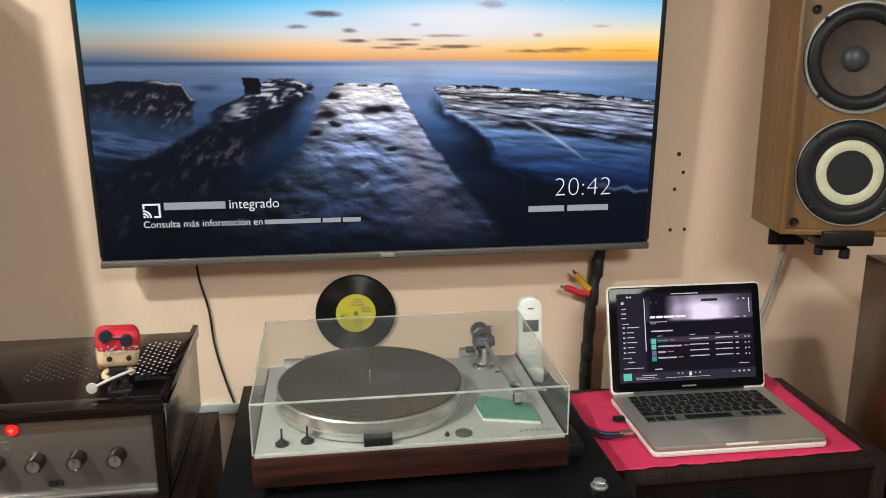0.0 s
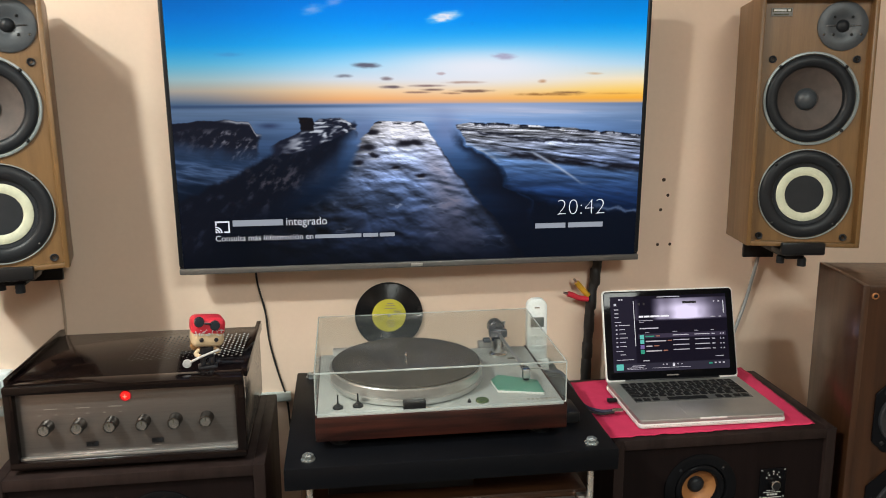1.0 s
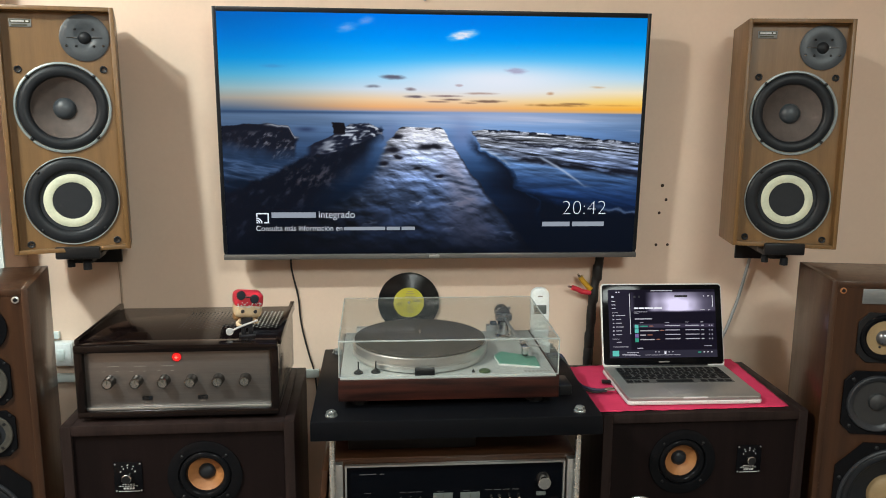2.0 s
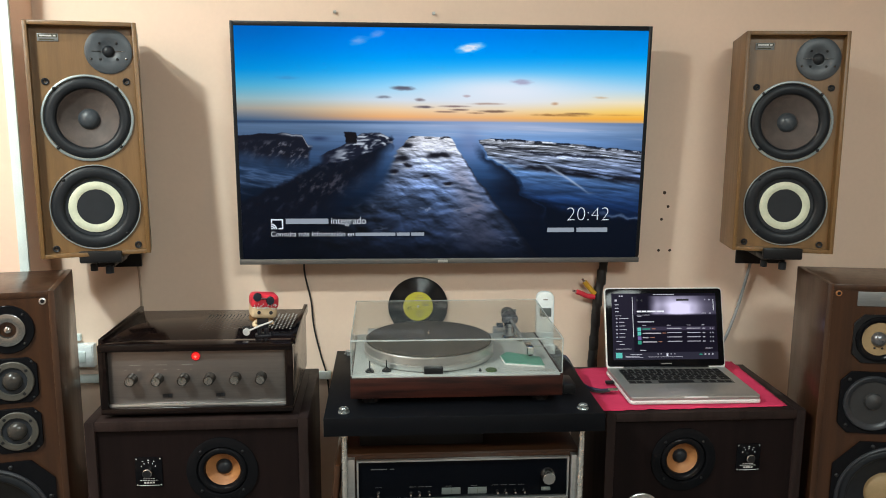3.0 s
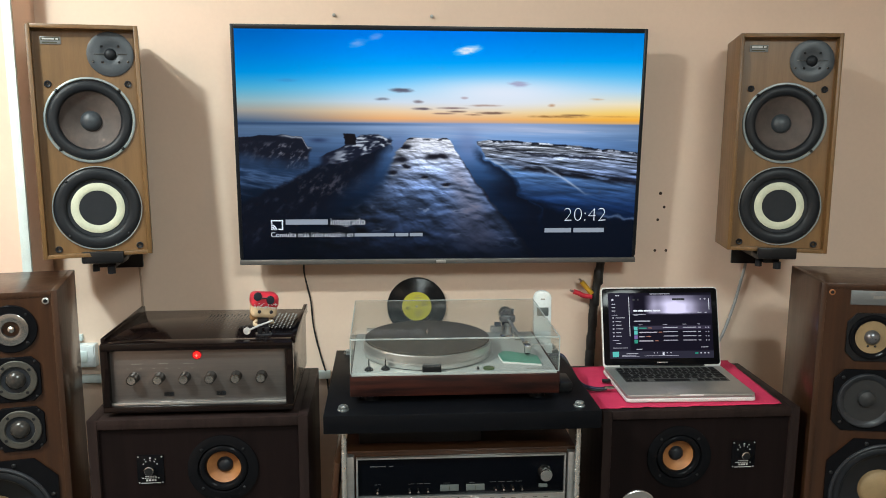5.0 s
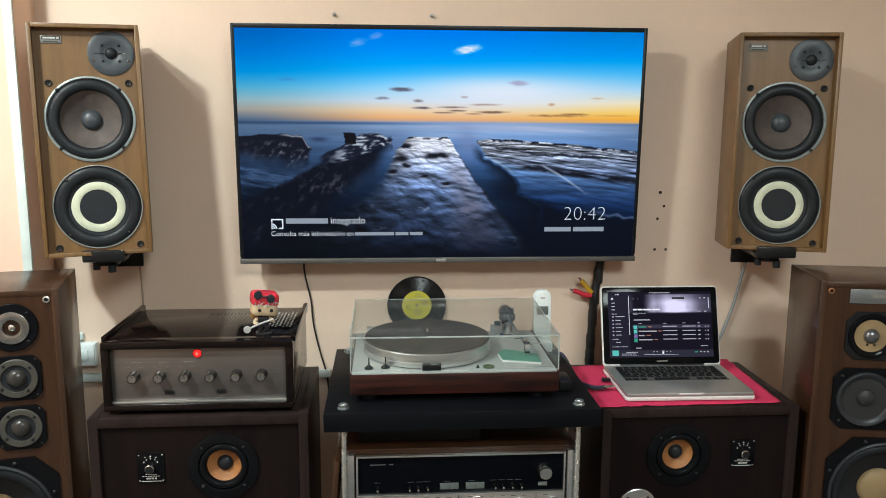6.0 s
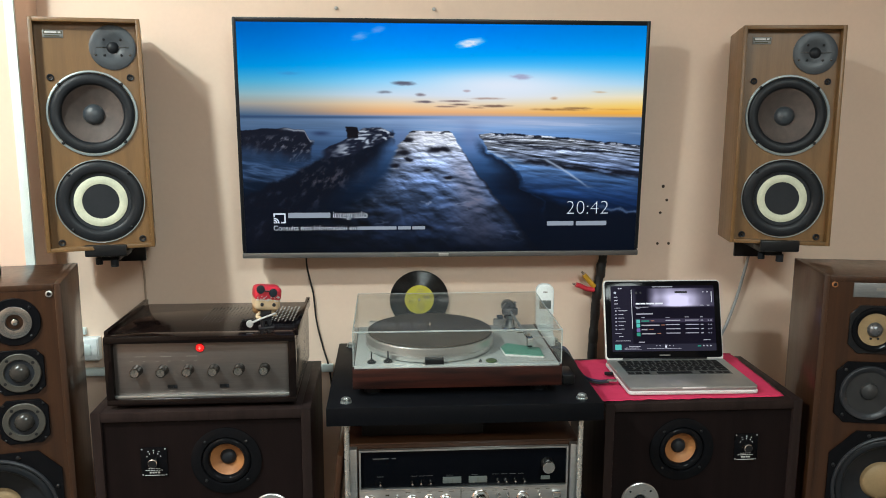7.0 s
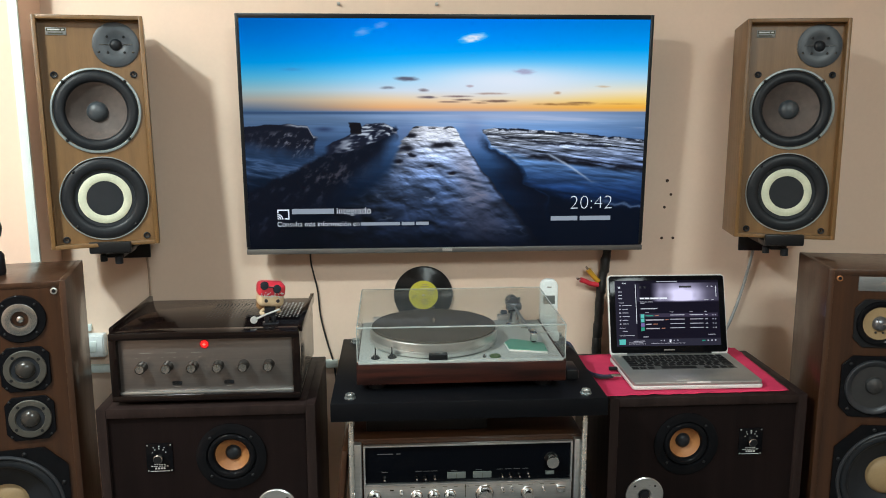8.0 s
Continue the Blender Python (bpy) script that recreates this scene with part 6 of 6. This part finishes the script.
# lid, tilted back about the hinge
TILT_BACK = -17.0
lid = part("lid", slab(-0.1645, 0.1645, 0.0010, 0.0085, 0.0, 0.222, 1, 0.011, 0.002), M_SHELL, lap, "white-edged screen lid, opened")
lid.matrix_basis = pose(0, BD - 0.012, BT - 0.004, TILT_BACK)
part("glass", slab(-0.1612, 0.1612, -0.0008, 0.0012, 0.008, 0.2188, 1, 0.008, 0.0005), M_GLASSBLACK, lid)
part("hinge_bar", box(-0.12, 0.12, 0.0, 0.010, -0.004, 0.010, 0.004), M_PLASTIC, lid)
bm = bmesh.new()
bar(-0.015, 0.015, 0.0135, 0.0165, -0.0008, bm, 0.0003)
part("maker_bar", bm, M_GREYPRINT, lid)


def player(u, v):
    """Background of the music player: dark side bar, lilac header glow, dark list, grey player bar."""
    img = np.zeros((*u.shape, 3)) + np.array((17, 14, 26.0))
    n = fbm(u * 6, v * 3, 201, 3)
    head = step(0.34, 0.30, v) * step(0.205, 0.215, u) * step(0.03, 0.05, v)
    glow_k = 0.25 + 0.9 * np.exp(-((u - 0.66) / 0.18) ** 2) + 0.35 * np.exp(-((u - 0.42) / 0.05) ** 2) - 0.5 * np.exp(-((u - 0.30) / 0.06) ** 2)
    img = blend(img, (214, 204, 232), np.clip(head * glow_k * (0.55 + 0.8 * n) * (0.6 + 0.4 * step(0.05, 0.2, v)), 0, 1))
    img = blend(img, (30, 27, 40), step(0.205, 0.195, u))
    img = blend(img, (52, 46, 62), step(0.225, 0.23, u) * step(0.985, 0.98, u) * step(0.505, 0.51, v) * step(0.565, 0.56, v))
    img = blend(img, (40, 38, 50), step(0.885, 0.89, v))
    return img


lscreen = picture_mesh("screen", 0.290, 0.180, 140, 88, player, M_LAP, lid, -0.145, -0.0012, 0.026)


def lap_bars(name, rows, colour, power):
    bm = bmesh.new()
    for u0, u1, v0, h in rows:
        h *= 0.72 if name == "screen_print" and u1 - u0 > 0.03 else 1.0
        bar(-0.145 + u0 * 0.29, -0.145 + u1 * 0.29, 0.026 + (1 - v0 - h) * 0.18, 0.026 + (1 - v0) * 0.18, -0.0014, bm, 0.0002)
    return tagged(part(name, bm, glow(name + "_glow", colour, power), lscreen), kind="stuff")


rows = [(0.40, 0.60, 0.012, 0.014)] + [(0.03, 0.065, 0.165 + 0.052 * k, 0.016) for k in range(3)] + [(0.03, 0.085, 0.335, 0.010)]
rows += [(0.065, w, 0.375 + 0.056 * k, 0.013) for k, w in enumerate((0.155, 0.115, 0.12, 0.135, 0.115, 0.12))]
rows += [(0.035, 0.05, 0.373 + 0.056 * k, 0.017) for k in range(6)] + [(0.03, 0.09, 0.72, 0.010), (0.065, 0.11, 0.765, 0.014), (0.03, 0.175, 0.835, 0.010)]
rows += [(0.235, 0.36, 0.325, 0.010), (0.24, 0.28, 0.345, 0.009), (0.24, 0.40, 0.425, 0.020), (0.285, 0.32, 0.485, 0.009), (0.52, 0.56, 0.483, 0.009), (0.71, 0.745, 0.480, 0.009), (0.855, 0.88, 0.478, 0.009)]
for k in range(4):
    v = 0.527 + 0.065 * k
    rows += [(0.52, 0.66, v, 0.015), (0.71, 0.84, v, 0.015), (0.86, 0.885, v, 0.013), (0.93, 0.94, v, 0.016), (0.955, 0.965, v, 0.016)]
rows += [(0.255, 0.31, 0.855, 0.016), (0.16, 0.27, 0.920, 0.012), (0.115, 0.25, 0.945, 0.010), (0.115, 0.28, 0.965, 0.006), (0.33, 0.66, 0.958, 0.007)]
rows += [(0.42, 0.43, 0.91, 0.014), (0.45, 0.46, 0.91, 0.014), (0.505, 0.525, 0.903, 0.022), (0.545, 0.555, 0.91, 0.014), (0.58, 0.59, 0.91, 0.014), (0.87, 0.885, 0.915, 0.018), (0.905, 0.92, 0.915, 0.018), (0.94, 0.955, 0.915, 0.018), (0.88, 0.95, 0.83, 0.012)]
rows += [(0.07, 0.085, 0.03, 0.018), (0.092, 0.107, 0.03, 0.018), (0.03, 0.05, 0.09, 0.03), (0.86, 0.90, 0.30, 0.012), (0.93, 0.95, 0.30, 0.012), (0.89, 0.90, 0.09, 0.018), (0.93, 0.945, 0.09, 0.018)]
lap_bars("screen_print", rows, (0.55, 0.52, 0.60), 1.0)
lap_bars("title_bars", [(0.238, 0.276, 0.262, 0.024), (0.284, 0.330, 0.262, 0.024), (0.338, 0.418, 0.262, 0.024), (0.426, 0.500, 0.262, 0.024), (0.505, 0.522, 0.925, 0.024)], (0.9, 0.88, 0.95), 1.0)
lap_bars("scroll_bars", [(0.196, 0.201, 0.06, 0.60), (0.972, 0.978, 0.09, 0.17)], (0.75, 0.75, 0.8), 1.0)
lap_bars("search_field", [(0.62, 0.74, 0.085, 0.03), (0.235, 0.255, 0.09, 0.03), (0.28, 0.295, 0.09, 0.03)], (0.012, 0.01, 0.015), 1.0)
lap_bars("cover_thumbs", [(0.238, 0.272, 0.518, 0.055), (0.238, 0.272, 0.582, 0.055), (0.025, 0.085, 0.895, 0.08)], (0.10, 0.52, 0.46), 1.0)
lap_bars("green_marks", [(0.285, 0.36, 0.532, 0.016), (0.238, 0.272, 0.715, 0.055), (0.82, 0.85, 0.918, 0.018)], (0.02, 0.30, 0.20), 1.0)
lap_bars("song_lines", [(0.285, 0.46, 0.597, 0.016), (0.285, 0.34, 0.662, 0.016), (0.285, 0.42, 0.727, 0.016)], (0.5, 0.45, 0.5), 1.0)
lap_bars("explicit_marks", [(0.375, 0.41, 0.532, 0.012), (0.475, 0.51, 0.597, 0.012), (0.355, 0.40, 0.662, 0.012), (0.435, 0.47, 0.727, 0.012)], (0.42, 0.16, 0.10), 1.0)
lap_bars("violet_thumb", [(0.238, 0.272, 0.650, 0.055)], (0.16, 0.10, 0.32), 1.0)
# plugs and lead on the laptop's side
plug = whole("usb_plug", box(-0.022, 0.0, -0.006, 0.006, 0, 0.008, 0.002), M_PLASTIC, pose(0.524, 1.255, RB_H + 0.008, 0, 0, -4), "black plug in the laptop's side", "plug")
lead = thing("audio_lead", pose(0, 0, 0), "dark blue lead plugged into the laptop", "cable")
part("jack", lathe([(0, 0), (0.0055, 0), (0.0058, 0.022), (0.0045, 0.025), (0, 0.025)], 0.490, 1.190, RB_H + 0.0145, "x", 16), M_CHROME, lead)
part("lead", tube([(0.494, 1.182, RB_H + 0.0145), (0.460, 1.186, RB_H + 0.012), (0.426, 1.208, RB_H + 0.022), (0.409, 1.238, RB_H + 0.062), (0.392, 1.256, RZ + 0.010), (0.366, 1.276, RZ + 0.003), (0.335, 1.300, RZ + 0.003)], 0.0026, 8, 10), M_CABLEBLACK, lead)
part("lead", tube([(0.494, 1.190, RB_H + 0.0145), (0.462, 1.196, RB_H + 0.014), (0.434, 1.222, RB_H + 0.020), (0.414, 1.258, RB_H + 0.052), (0.398, 1.280, RZ + 0.008), (0.372, 1.298, RZ + 0.0045), (0.340, 1.318, RZ + 0.0045)], 0.0042, 10, 10), M_CABLEBLUE, lead)
blk = whole("power_brick", box(0.336, 0.366, 1.02, 1.09, RZ, RZ + 0.024, 0.004), M_PLASTIC, pose(0, 0, 0), "small black adapter lying beside the turntable", "adapter")

# ---- cables on the wall ----
tape = [(0.566, 0.945, 0.0150), (0.557, 0.880, 0.0155), (0.5535, 0.815, 0.0148), (0.5505, 0.745, 0.0152), (0.549, 0.70, 0.0149)]
sleeve = whole("cable_sleeve", tube([(0.572, 1.563, 1.02), (0.568, 1.568, 0.955), (0.556, 1.568, 0.88), (0.553, 1.568, 0.80), (0.548, 1.568, 0.69), (0.545, 1.568, 0.52)], 0.0125, 12, 8, None, 0.25), M_CABLEBLACK, pose(0, 0, 0),
      "black taped bundle of cables below the television", "cable bundle")
for cx, cz, cr in tape:
    part("tape_wrap", lathe([(cr * 0.8, -0.022), (cr * 0.92, -0.018), (cr * 0.95, 0.0), (cr * 0.91, 0.018), (cr * 0.8, 0.023)], cx, 1.568, cz, "z", 14), M_CABLEBLACK, sleeve)
whole("cable", tube([(0.572, 1.583, 0.99), (0.570, 1.583, 0.86), (0.566, 1.584, 0.74), (0.566, 1.584, 0.60)], 0.0022, 8, 8), M_CABLEBLACK, pose(0, 0, 0),
      "thin black cable on the peach wall", "cable")
whole("cable", tube([(-0.300, 1.580, 1.02), (-0.303, 1.586, 0.965), (-0.286, 1.586, 0.88), (-0.279, 1.586, 0.80), (-0.262, 1.586, 0.72), (-0.243, 1.584, 0.645), (-0.236, 1.584, 0.55)], 0.0026, 8, 8, None, 0.2), M_CABLEBLACK, pose(0, 0, 0),
      "thin black cable hanging below the television", "cable")
whole("speaker_cable", tube([(1.020, 1.560, 1.06), (1.018, 1.568, 1.00), (1.008, 1.575, 0.93), (0.992, 1.580, 0.85), (0.968, 1.582, 0.77), (0.945, 1.582, 0.71), (0.93, 1.582, 0.60)], 0.0045, 10, 8), M_CABLEGREY, pose(0, 0, 0),
      "grey cable hanging from the wall loudspeaker", "cable")
whole("speaker_cable", tube([(-0.785, 1.570, 1.03), (-0.772, 1.583, 0.99), (-0.768, 1.585, 0.90), (-0.772, 1.585, 0.80), (-0.775, 1.585, 0.68)], 0.0032, 8, 8), M_CABLEBEIGE, pose(0, 0, 0),
      "beige cable hanging from the wall loudspeaker", "cable")


def plug_lead(pts, mat, label):
    ob = thing("signal_plug", pose(0, 0, 0), label, "plug", "signal plugs")
    part("sleeve", tube(pts, 0.0075, 12, 6), mat, ob)
    tip = Vector(pts[0]) + (Vector(pts[0]) - Vector(pts[1])).normalized() * 0.012
    part("tip", tube([pts[0], tuple(tip)], 0.0032, 10, 2), M_CHROME, ob)


plug_lead([(0.490, 1.556, 0.905), (0.505, 1.556, 0.900), (0.522, 1.556, 0.892), (0.545, 1.556, 0.889)], M_RED, "red plug hanging from the cable bundle")
plug_lead([(0.514, 1.560, 0.934), (0.524, 1.560, 0.922), (0.536, 1.558, 0.908), (0.546, 1.558, 0.898)], M_YELLOW, "yellow plug hanging from the cable bundle")
